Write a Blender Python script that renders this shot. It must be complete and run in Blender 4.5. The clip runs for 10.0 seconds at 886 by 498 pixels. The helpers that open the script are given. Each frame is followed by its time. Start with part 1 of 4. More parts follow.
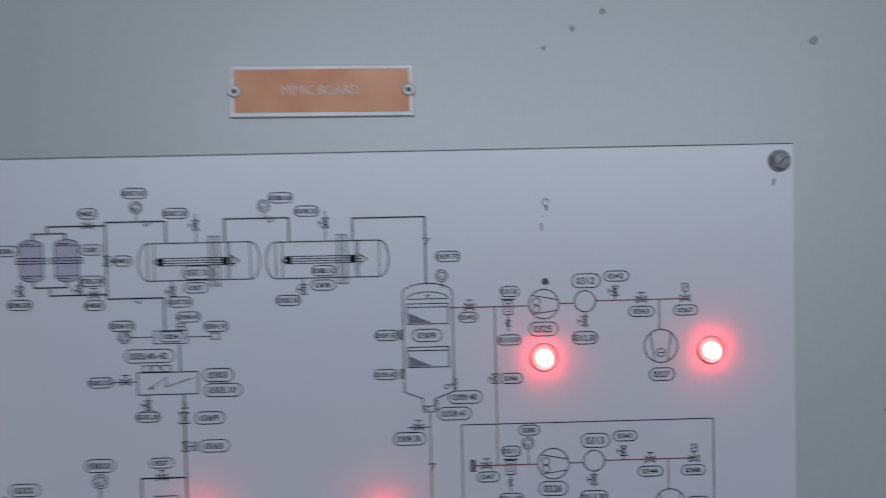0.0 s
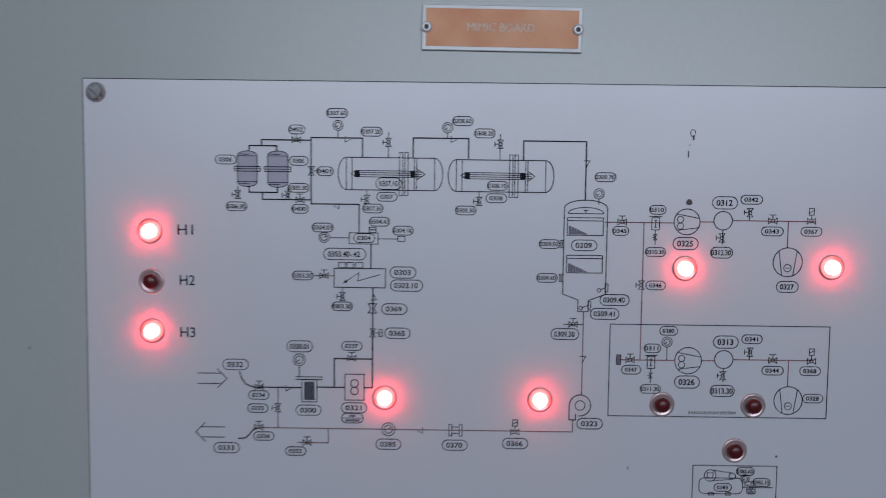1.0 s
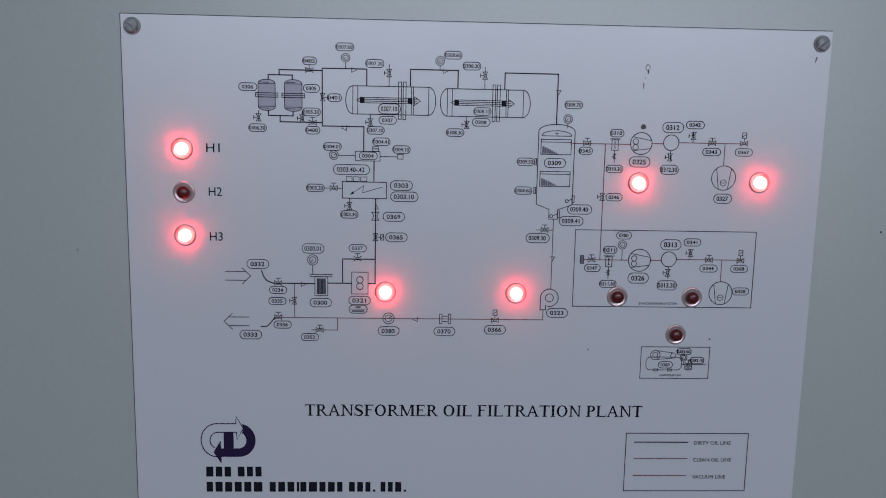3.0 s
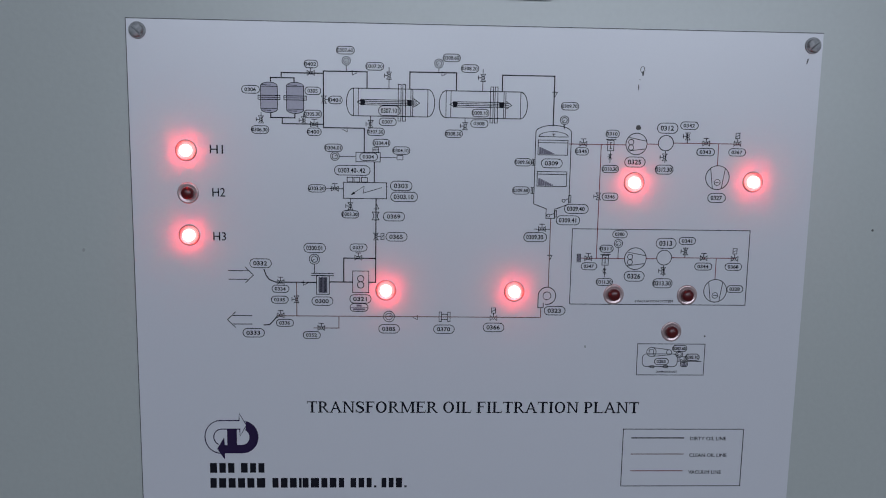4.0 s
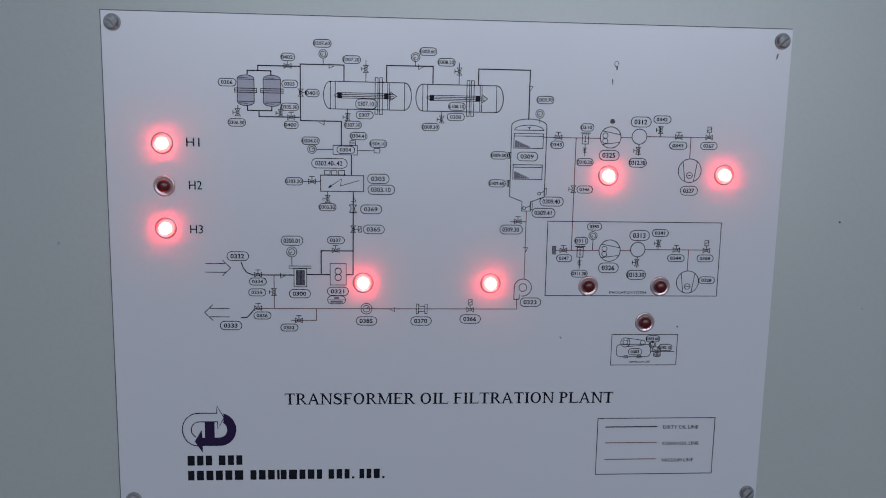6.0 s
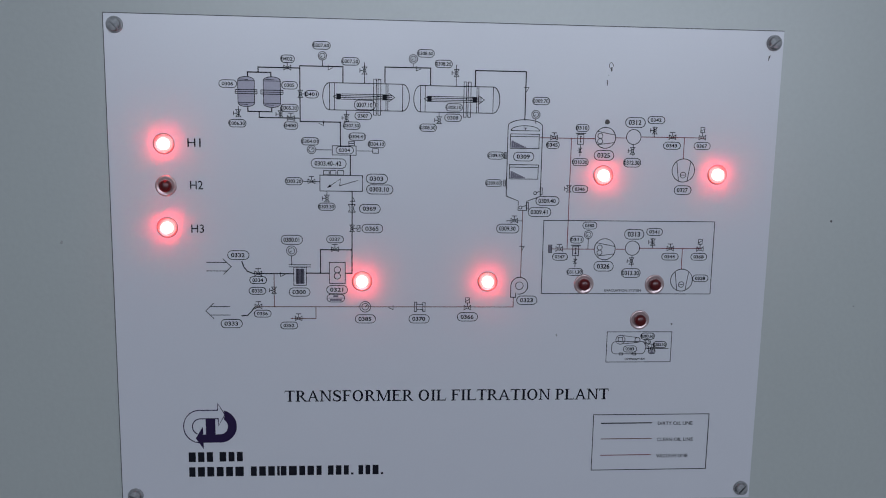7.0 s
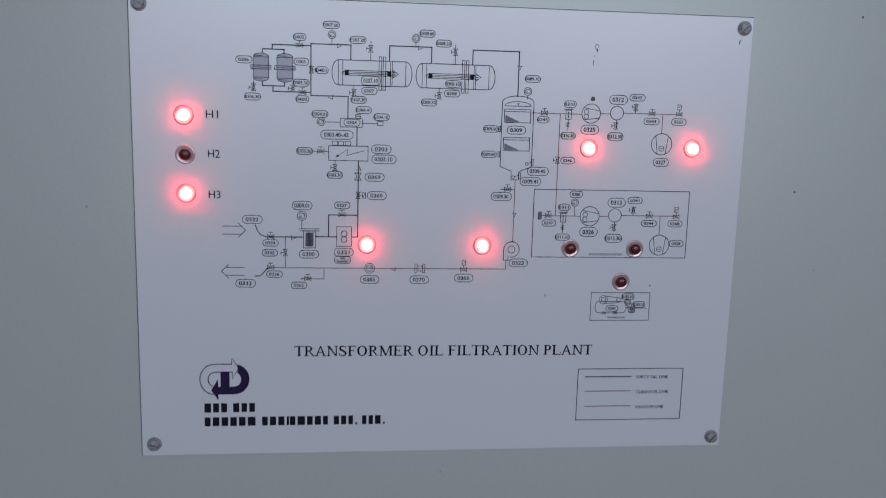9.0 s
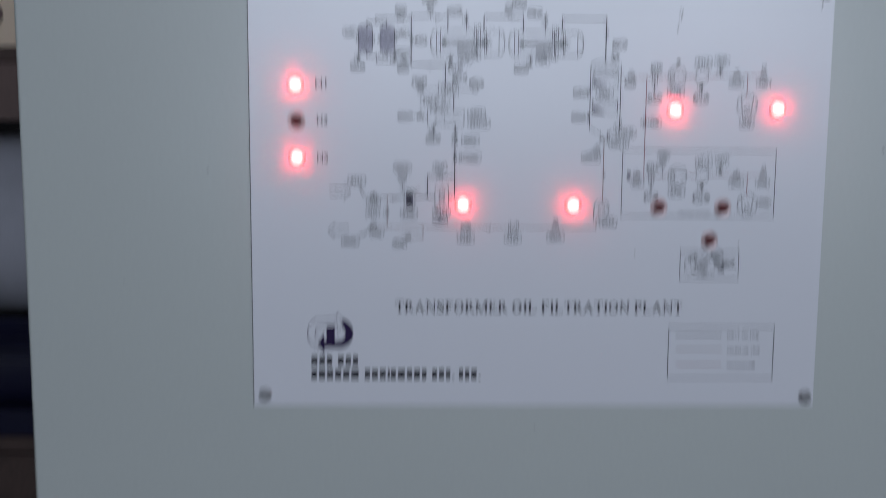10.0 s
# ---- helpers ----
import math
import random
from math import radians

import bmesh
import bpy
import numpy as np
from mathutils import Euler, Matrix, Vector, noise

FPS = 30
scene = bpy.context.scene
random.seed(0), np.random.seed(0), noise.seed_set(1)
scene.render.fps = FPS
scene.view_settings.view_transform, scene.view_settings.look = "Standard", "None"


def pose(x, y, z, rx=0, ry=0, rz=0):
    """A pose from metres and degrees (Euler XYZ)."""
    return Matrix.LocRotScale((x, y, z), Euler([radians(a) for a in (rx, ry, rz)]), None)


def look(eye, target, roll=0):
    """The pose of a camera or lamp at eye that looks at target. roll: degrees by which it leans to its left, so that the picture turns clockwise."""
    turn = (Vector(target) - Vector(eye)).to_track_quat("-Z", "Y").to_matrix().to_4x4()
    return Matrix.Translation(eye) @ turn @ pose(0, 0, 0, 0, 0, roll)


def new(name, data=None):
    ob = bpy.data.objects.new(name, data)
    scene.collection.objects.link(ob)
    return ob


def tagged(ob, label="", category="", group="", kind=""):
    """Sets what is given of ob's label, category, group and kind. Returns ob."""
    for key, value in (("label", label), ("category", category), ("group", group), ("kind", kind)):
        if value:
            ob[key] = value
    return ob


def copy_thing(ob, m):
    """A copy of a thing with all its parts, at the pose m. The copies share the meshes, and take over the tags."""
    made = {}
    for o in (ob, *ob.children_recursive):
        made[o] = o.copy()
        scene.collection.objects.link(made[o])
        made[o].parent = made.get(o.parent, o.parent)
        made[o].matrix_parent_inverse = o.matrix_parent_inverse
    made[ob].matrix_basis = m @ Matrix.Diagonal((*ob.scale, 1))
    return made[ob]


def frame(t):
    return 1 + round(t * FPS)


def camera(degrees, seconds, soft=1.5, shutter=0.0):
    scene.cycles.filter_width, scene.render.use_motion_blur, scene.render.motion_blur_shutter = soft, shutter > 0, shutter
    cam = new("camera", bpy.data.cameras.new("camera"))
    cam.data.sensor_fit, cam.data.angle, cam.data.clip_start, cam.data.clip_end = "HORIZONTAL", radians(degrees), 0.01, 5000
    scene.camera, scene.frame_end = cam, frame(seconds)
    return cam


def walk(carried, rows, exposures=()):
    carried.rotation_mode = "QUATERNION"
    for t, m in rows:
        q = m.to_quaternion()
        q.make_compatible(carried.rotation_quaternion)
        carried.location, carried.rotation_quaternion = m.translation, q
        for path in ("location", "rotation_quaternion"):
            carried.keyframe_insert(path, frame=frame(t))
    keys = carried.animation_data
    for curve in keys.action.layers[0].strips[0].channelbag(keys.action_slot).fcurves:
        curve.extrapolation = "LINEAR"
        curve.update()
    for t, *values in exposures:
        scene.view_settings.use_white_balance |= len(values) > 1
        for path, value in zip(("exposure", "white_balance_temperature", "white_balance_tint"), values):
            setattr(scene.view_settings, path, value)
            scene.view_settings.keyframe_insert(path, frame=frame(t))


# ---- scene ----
cam = camera(56.0, 10.0, 1.0, 0.55)
PATH = [
    (0, (0.0438, -0.3515, 1.4707), (0.0872, 1.6470, 1.4051), -1.27),
    (0.1, (0.0411, -0.3564, 1.4743), (0.0520, 1.6418, 1.3899), -1.24),
    (0.4, (0.0201, -0.3705, 1.4731), (0.0215, 1.6259, 1.3531), -0.68),
    (0.5, (0.0129, -0.3777, 1.4700), (0.0091, 1.6183, 1.3434), -0.38),
    (0.6, (0.0037, -0.3844, 1.4726), (0.0048, 1.6072, 1.2898), 0.22),
    (1, (-0.0227, -0.4066, 1.4495), (-0.0342, 1.5881, 1.3049), 0.72),
    (1.5, (-0.0361, -0.4447, 1.4489), (-0.0356, 1.5399, 1.2011), 1.03),
    (2, (-0.0379, -0.4677, 1.4462), (0.0093, 1.5127, 1.1712), 1.02),
    (2.5, (-0.0353, -0.4724, 1.4472), (0.0569, 1.5023, 1.1441), 0.83),
    (2.7, (-0.0399, -0.4776, 1.4465), (0.0470, 1.4973, 1.1427), 1.12),
    (3.8, (-0.0429, -0.4829, 1.4448), (0.0556, 1.4905, 1.1351), 1.09),
    (4, (-0.0412, -0.4895, 1.4433), (0.0470, 1.4872, 1.1516), 0.97),
    (4.5, (-0.0425, -0.4856, 1.4381), (0.0565, 1.4872, 1.1247), 1.06),
    (5, (-0.0447, -0.4861, 1.4383), (0.0499, 1.4885, 1.1350), 1.10),
    (5.5, (-0.0433, -0.4933, 1.4403), (0.0746, 1.4830, 1.1568), 1.00),
    (5.7, (-0.0431, -0.4934, 1.4437), (0.0931, 1.4793, 1.1434), 1.08),
    (6.8, (-0.0428, -0.4979, 1.4417), (0.1156, 1.4716, 1.1315), 1.12),
    (7, (-0.0437, -0.5012, 1.4422), (0.1125, 1.4700, 1.1421), 1.05),
    (7.5, (-0.0475, -0.5001, 1.4399), (0.1182, 1.4692, 1.1328), 1.21),
    (8, (-0.0513, -0.5112, 1.4395), (0.1029, 1.4607, 1.1434), 1.31),
    (8.5, (-0.0620, -0.5289, 1.4372), (0.1274, 1.4412, 1.1491), 1.44),
    (9, (-0.0652, -0.5444, 1.4323), (0.1606, 1.4167, 1.1110), 1.56),
    (9.2, (-0.0702, -0.5544, 1.4188), (0.1360, 1.4221, 1.1931), 2.20),
    (9.4, (-0.0725, -0.5585, 1.4261), (0.0950, 1.4217, 1.2002), 3.30),
    (9.5, (-0.0683, -0.5594, 1.4166), (0.0525, 1.4242, 1.1911), 2.56),
    (9.6, (-0.0783, -0.5564, 1.4276), (0.0656, 1.4188, 1.1488), 2.79),
    (9.9, (-0.0774, -0.5778, 1.3835), (-0.0327, 1.4091, 1.1596), 0.82),
    (9.967, (-0.0810, -0.5803, 1.3774), (-0.0327, 1.4079, 1.1912), 0.53),
    (10, (-0.0810, -0.5803, 1.3764), (-0.0327, 1.4079, 1.1642), 0.43),
]
walk(cam, [(t, look(eye, target, roll)) for t, eye, target, roll in PATH],
     exposures=[(0, -0.08), (2, -0.07), (5, -0.02), (7.5, 0.02), (9, 0.10), (10, 0.13)])

# ---------------------------------------------------------------- light
# a shed lit by cool daylight through a wide opening behind the camera
SUN_UP, SUN_ROUND = 50.0, 20.0
OPEN_X0, OPEN_X1, OPEN_Z0, OPEN_Z1, OPEN_Y = -1.35, 2.15, 1.66, 2.84, -3.2
world = bpy.data.worlds.new("sky")
scene.world = world
world.use_nodes = True
sky = world.node_tree.nodes.new("ShaderNodeTexSky")
sky.sky_type, sky.sun_disc = "NISHITA", False
sky.sun_elevation, sky.sun_rotation = radians(SUN_UP), radians(SUN_ROUND)
world.node_tree.links.new(sky.outputs[0], world.node_tree.nodes["Background"].inputs[0])
world.node_tree.nodes["Background"].inputs[1].default_value = 0.05
sun = new("sun", bpy.data.lights.new("sun", "SUN"))
sun.data.energy, sun.data.angle, sun.data.color = 1.0, radians(12), (1.0, 0.96, 0.9)
sun.matrix_world = look((2, 6, 8), (0, 0, 0))
daylight = new("daylight", bpy.data.lights.new("daylight", "AREA"))
daylight.data.shape, daylight.data.size, daylight.data.size_y = "RECTANGLE", OPEN_X1 - OPEN_X0, OPEN_Z1 - OPEN_Z0
daylight.data.energy, daylight.data.color = 56.5, (0.775, 0.848, 1.0)
daylight.matrix_world = look(((OPEN_X0 + OPEN_X1) / 2, OPEN_Y + 0.02, (OPEN_Z0 + OPEN_Z1) / 2), ((OPEN_X0 + OPEN_X1) / 2, 0, (OPEN_Z0 + OPEN_Z1) / 2))


# ---------------------------------------------------------------- materials
def material(name, colour, rough=0.5, metal=0.0, vary=0.06, grain=(900.0, 0.02), stain_sheen=(6.0, 0.0), stain_sheen_colour=(0.2, 0.19, 0.17), coat=0.0, glow=None, shine=0.5, clear=0.0):
    """A surface with fine grain in colour and relief (grain: its scale and bump) and soft stains (on the copper,
    painted sheen) at a larger scale.
    """
    m = bpy.data.materials.new(name)
    m.use_nodes = True
    n, link = m.node_tree.nodes, m.node_tree.links.new
    b = n["Principled BSDF"]
    where = n.new("ShaderNodeTexCoord")
    fine, broad = n.new("ShaderNodeTexNoise"), n.new("ShaderNodeTexNoise")
    fine.inputs["Scale"].default_value, fine.inputs["Detail"].default_value = grain[0], 3.0
    broad.inputs["Scale"].default_value, broad.inputs["Detail"].default_value = stain_sheen[0], 5.0
    link(where.outputs["Object"], fine.inputs["Vector"])
    link(where.outputs["Object"], broad.inputs["Vector"])
    low, high = [c * (1 - vary) for c in colour], [min(1.0, c * (1 + vary)) for c in colour]
    mix = n.new("ShaderNodeMix")
    mix.data_type = "RGBA"
    mix.inputs["A"].default_value, mix.inputs["B"].default_value = (*low, 1), (*high, 1)
    link(fine.outputs["Fac"], mix.inputs["Factor"])
    ramp = n.new("ShaderNodeMapRange")
    ramp.inputs["From Min"].default_value, ramp.inputs["From Max"].default_value = 0.45, 0.75
    ramp.inputs["To Max"].default_value = stain_sheen[1]
    link(broad.outputs["Fac"], ramp.inputs["Value"])
    # lays the stains over the colour, and on the copper the painted sheen
    dirty = n.new("ShaderNodeMix")
    dirty.data_type = "RGBA"
    dirty.inputs["B"].default_value = (*stain_sheen_colour, 1)
    link(ramp.outputs[0], dirty.inputs["Factor"])
    link(mix.outputs["Result"], dirty.inputs["A"])
    link(dirty.outputs["Result"], b.inputs["Base Color"])
    rr = n.new("ShaderNodeMapRange")
    rr.inputs["To Min"].default_value, rr.inputs["To Max"].default_value = max(0.02, rough - 0.07), min(1.0, rough + 0.07)
    link(broad.outputs["Fac"], rr.inputs["Value"])
    link(rr.outputs[0], b.inputs["Roughness"])
    b.inputs["Metallic"].default_value = metal
    b.inputs["Coat Weight"].default_value, b.inputs["Coat Roughness"].default_value = coat, 0.36
    b.inputs["Specular IOR Level"].default_value, b.inputs["Transmission Weight"].default_value = shine, clear
    if grain[1]:
        bump = n.new("ShaderNodeBump")
        bump.inputs["Strength"].default_value, bump.inputs["Distance"].default_value = grain[1], 0.0005
        link(fine.outputs["Fac"], bump.inputs["Height"])
        link(bump.outputs[0], b.inputs["Normal"])
    if glow:
        b.inputs["Emission Color"].default_value = (*glow[0], 1)
        b.inputs["Emission Strength"].default_value = glow[1]
    return m


CABINET = material("grey powder coat", (0.492, 0.527, 0.506), 0.40, 0, 0.05, (330.0, 0.18), (5.0, 0.10), (0.36, 0.37, 0.36), coat=0.7, shine=0.7)
FACE = material("white laminate", (0.705, 0.715, 0.76), 0.36, 0, 0.015, (700.0, 0.04), (7.0, 0.07), (0.52, 0.52, 0.56), coat=0.9, shine=0.75)
# near black, to draw the shadow line round the panel's edge
EDGE_SHADE = material("dark edge shade", (0.045, 0.045, 0.05), 0.5, 0, 0.2)
INK = material("black print", (0.010, 0.010, 0.017), 0.6, 0, 0.3, shine=0.12)
NAVY = material("navy print", (0.024, 0.012, 0.055), 0.5, 0, 0.15, shine=0.15)
SHADE = material("grey violet print", (0.16, 0.15, 0.20), 0.45, 0, 0.15)
TINT = material("pale violet print", (0.45, 0.44, 0.53), 0.45, 0, 0.12)
CLEAN = material("brown print", (0.16, 0.075, 0.065), 0.5, 0, 0.2, shine=0.2)
RED = material("dark red print", (0.20, 0.040, 0.050), 0.5, 0, 0.2, shine=0.2)
BEZEL_GREY = material("worn chromed bezel", (0.60, 0.47, 0.47), 0.30, 0.55, 0.06, (1500.0, 0.03), (160.0, 0.30), (0.40, 0.30, 0.30))
ZINC = material("dull zinc steel", (0.36, 0.37, 0.38), 0.58, 0.4, 0.18, (1800.0, 0.25), (420.0, 0.6), (0.12, 0.12, 0.12), shine=0.3)
LENS_OFF = material("dark red lens", (0.10, 0.008, 0.010), 0.32, 0, 0.2, (600.0, 0.0), coat=0.15)
LENS_ON = material("lit red lens", (0.6, 0.05, 0.05), 0.3, 0, 0.05, (600.0, 0.0), glow=((1.0, 0.024, 0.023), 57.0))
ALLOY = material("bare aluminium", (0.62, 0.63, 0.64), 0.5, 0.4, 0.05, (1200.0, 0.05), (60.0, 0.2), (0.45, 0.45, 0.45))
# the paler blotches paint the plate's uneven sheen into its colour
COPPER = material("copper anodised sheet", (0.265, 0.100, 0.041), 0.34, 0.42, 0.05, (1600.0, 0.05), (24.0, 0.7), (0.45, 0.26, 0.155))
RIVET = material("bright rivet metal", (0.78, 0.78, 0.79), 0.42, 0.3, 0.05, (1200.0, 0.04), (300.0, 0.3), (0.5, 0.5, 0.5))
LETTER = material("white engraving", (0.78, 0.68, 0.61), 0.5, 0, 0.1)
# dirt and chips; also colours the shaded rivet holes
GRIME_AND_SHADE = material("dark dirt and hole shade", (0.10, 0.10, 0.10), 0.8, 0, 0.4, (3000.0, 0.1))
FAINT = material("faint grime", (0.37, 0.39, 0.38), 0.8, 0, 0.3, (3000.0, 0.1))
CONCRETE = material("worn concrete", (0.24, 0.23, 0.21), 0.85, 0, 0.2, (60.0, 0.3), (1.2, 0.6), (0.12, 0.11, 0.10))
BLUEGREY = material("blue grey enamel", (0.46, 0.47, 0.53), 0.3, 0, 0.1, (300.0, 0.05), (8.0, 0.3), (0.10, 0.10, 0.11))
MOTOR = material("navy enamel", (0.010, 0.011, 0.035), 0.35, 0, 0.2, (300.0, 0.05), (10.0, 0.3), (0.02, 0.02, 0.02))
RUST = material("rusty brown steel", (0.080, 0.052, 0.045), 0.75, 0, 0.3, (120.0, 0.3), (9.0, 0.5), (0.02, 0.016, 0.014))
BROWN = material("brown painted steel", (0.15, 0.10, 0.09), 0.6, 0, 0.2, (150.0, 0.15), (9.0, 0.3), (0.08, 0.06, 0.05))
BEIGE = material("beige plastic", (0.86, 0.70, 0.54), 0.45, 0, 0.06, (500.0, 0.05), (9.0, 0.2), (0.25, 0.22, 0.19))
PLASTER = material("grey plaster", (0.26, 0.26, 0.25), 0.9, 0, 0.1, (80.0, 0.2), (1.5, 0.3), (0.2, 0.19, 0.18))
DARK_WALL = material("near-black sheet", (0.022, 0.020, 0.022), 0.7, 0, 0.2, (90.0, 0.1), (2.0, 0.4), (0.035, 0.03, 0.028))


# ---------------------------------------------------------------- mesh helpers
def part(name, bm, mat, parent=None, label="", smooth=False):
    """Links a bmesh, or a mesh, as one object under its thing."""
    if isinstance(bm, bmesh.types.BMesh):
        me = bpy.data.meshes.new(name)
        bm.to_mesh(me)
        bm.free()
    else:
        me = bm
    if not me.materials:
        me.materials.append(mat)
    if smooth:
        me.shade_smooth()
        me.set_sharp_from_angle(angle=radians(40))
    ob = new(name, me)
    ob.parent = parent
    return tagged(ob, label)


def thing(name, m, label, category, group="", kind=""):
    ob = new(name)
    ob.empty_display_size = 0.02
    ob.matrix_world = m
    return tagged(ob, label, category, group, kind)


def block(x0, y0, z0, x1, y1, z1, bevel=0.0, bm=None):
    """A box between two corners, its edges rounded by bevel."""
    bm = bm or bmesh.new()
    made = bmesh.ops.create_cube(bm, size=1)["verts"]
    for v in made:
        v.co = Vector((x0 + (v.co.x + 0.5) * (x1 - x0), y0 + (v.co.y + 0.5) * (y1 - y0), z0 + (v.co.z + 0.5) * (z1 - z0)))
    if bevel:
        edges = {e for v in made for e in v.link_edges}
        bmesh.ops.bevel(bm, geom=list(edges), offset=bevel, segments=3, affect="EDGES", profile=0.5)
    return bm


def lathe(profile, steps=36, start=0.0, turn=2 * math.pi, shift=(0, 0), bm=None):
    """Turns (radius, height) pairs, in mm, about the axis that points at the viewer (-y)."""
    bm = bm or bmesh.new()
    full = turn > 6.28
    rings = []
    for i in range(steps + (0 if full else 1)):
        a = start + turn * i / steps
        rings.append([bm.verts.new(((r * math.cos(a) + shift[0]) / 1000, -h / 1000, (r * math.sin(a) + shift[1]) / 1000)) for r, h in profile])
    for i in range(steps):
        a, b = rings[i], rings[(i + 1) % len(rings)]
        for k in range(len(profile) - 1):
            quad = [a[k], a[k + 1], b[k + 1], b[k]]
            bm.faces.new(quad)
    if not full:
        bm.faces.new(rings[0])
        bm.faces.new(rings[-1])
    bmesh.ops.remove_doubles(bm, verts=bm.verts, dist=1e-6)
    bmesh.ops.recalc_face_normals(bm, faces=bm.faces)
    return bm


class Ink:
    """Printed marks on a sheet, in mm to the right and down from its corner, as thin raised slabs."""
    lift = 0

    def __init__(self):
        self.verts, self.faces = [], []

    def height(self):
        Ink.lift = (Ink.lift + 1) % 40
        return -(0.05 + 0.005 * Ink.lift) / 1000

    def slab(self, left, right, closed=False):
        """A ribbon between two rows of points."""
        y, n, at = self.height(), len(left), len(self.verts)
        for (a, b), (c, d) in zip(left, right):
            self.verts += [(a / 1000, y, -b / 1000), (c / 1000, y, -d / 1000), (a / 1000, 0.0001, -b / 1000), (c / 1000, 0.0001, -d / 1000)]
        for i in range(n if closed else n - 1):
            p, q = at + 4 * i, at + 4 * ((i + 1) % n)
            self.faces += [(p, p + 1, q + 1, q), (p + 2, p, q, q + 2), (p + 1, p + 3, q + 3, q + 1)]
        if not closed:
            p, q = at, at + 4 * (n - 1)
            self.faces += [(p, p + 2, p + 3, p + 1), (q, q + 1, q + 3, q + 2)]

    def stroke(self, pts, width=0.3, closed=False):
        """A line of even width, mitred at its corners."""
        width = max(width, 0.36)
        n, left, right = len(pts), [], []
        for i in range(n):
            before = Vector(pts[i]) - Vector(pts[i - 1]) if (i or closed) else None
            after = Vector(pts[(i + 1) % n]) - Vector(pts[i]) if (i < n - 1 or closed) else None
            d0 = (before or after).normalized()
            d1 = (after or before).normalized()
            n0, n1 = Vector((-d0.y, d0.x)), Vector((-d1.y, d1.x))
            mitre = n0 + n1
            mitre = mitre / max(mitre.length_squared / 2, 0.5)
            off = mitre * (width / 2)
            left.append((pts[i][0] - off.x, pts[i][1] - off.y))
            right.append((pts[i][0] + off.x, pts[i][1] + off.y))
        self.slab(right, left, closed)
        return self

    def fill(self, pts):
        """A solid shape."""
        area = sum(a[0] * b[1] - b[0] * a[1] for a, b in zip(pts, list(pts[1:]) + [pts[0]]))
        pts = list(pts) if area < 0 else list(reversed(pts))
        y, at, n = self.height(), len(self.verts), len(pts)
        self.verts += [(a / 1000, y, -b / 1000) for a, b in pts] + [(a / 1000, 0.0001, -b / 1000) for a, b in pts]
        self.faces.append(tuple(range(at, at + n)))
        self.faces += [(at + i, at + n + i, at + n + (i + 1) % n, at + (i + 1) % n) for i in range(n)]
        return self

    def arc(self, u, v, r, width=0.3, a0=0.0, a1=360.0, ry=None):
        ry = ry or r
        closed = abs(a1 - a0) >= 360
        steps = max(8, int(abs(a1 - a0) / 12))
        pts = [(u + r * math.cos(radians(a0 + (a1 - a0) * i / steps)), v + ry * math.sin(radians(a0 + (a1 - a0) * i / steps))) for i in range(steps + (0 if closed else 1))]
        return self.stroke(pts, width, closed)

    def rect(self, u0, v0, u1, v1, width=0.3):
        return self.stroke([(u0, v0), (u1, v0), (u1, v1), (u0, v1)], width, True)

    def solid(self, u0, v0, u1, v1):
        return self.fill([(u0, v0), (u1, v0), (u1, v1), (u0, v1)])

    def put(self, name, mat, parent, label=""):
        me = bpy.data.meshes.new(name)
        me.from_pydata(self.verts, [], self.faces)
        me.update()
        return part(name, me, mat, parent, label)


LETTERING = {}


def lettering(body, u, v, width, height, mat, parent, name="lettering", label="", bold=0.0):
    """Words in the built-in font, fitted to a width and a height in mm round the middle (u, v) of their thing's sheet."""
    key = (body, round(width, 1), round(height, 1), mat.name)
    if key not in LETTERING:
        curve = bpy.data.curves.new(name, "FONT")
        curve.body, curve.size, curve.extrude, curve.resolution_u, curve.offset = body, 1.0, 0.01, 3, bold
        holder = bpy.data.objects.new(name, curve)
        scene.collection.objects.link(holder)
        bpy.context.view_layer.update()
        me = bpy.data.meshes.new_from_object(holder.evaluated_get(bpy.context.evaluated_depsgraph_get()))
        bpy.data.objects.remove(holder)
        co = np.empty(len(me.vertices) * 3)
        me.vertices.foreach_get("co", co)
        co = co.reshape(-1, 3)
        lo, hi = co.min(0), co.max(0)
        flat = np.empty_like(co)
        flat[:, 0] = ((co[:, 0] - lo[0]) / (hi[0] - lo[0]) - 0.5) * width / 1000
        flat[:, 2] = ((co[:, 1] - lo[1]) / (hi[1] - lo[1]) - 0.5) * height / 1000
        flat[:, 1] = -(co[:, 2] - lo[2]) / (hi[2] - lo[2]) * 0.00024
        me.vertices.foreach_set("co", flat.ravel())
        me.materials.clear()
        me.update()
        LETTERING[key] = me
    ob = part(name, LETTERING[key], mat, parent, label)
    ob.location = (u / 1000, 0, -v / 1000)
    return ob


# ---------------------------------------------------------------- the setting
bm = bmesh.new()
bm.faces.new([bm.verts.new(p) for p in ((-3000, -3000, 0), (3000, -3000, 0), (3000, 3000, 0), (-3000, 3000, 0))])
tagged(part("ground", bm, CONCRETE), "worn grey concrete floor", "ground", kind="structure")
tagged(part("wall_north", block(-3.4, 2.3, 0, 3.2, 2.42, 3.2), DARK_WALL), "near-black sheet wall behind the plant", "wall", kind="structure")
tagged(part("wall_east", block(3.2, -3.4, 0, 3.32, 2.42, 3.2), PLASTER), "plain grey plastered wall", "wall", kind="structure")
tagged(part("wall_west", block(-3.52, -3.4, 0, -3.4, 2.42, 3.2), PLASTER), "plain grey plastered wall", "wall", kind="structure")
bm = block(-3.4, OPEN_Y - 0.2, 0, OPEN_X0, OPEN_Y, 3.2)
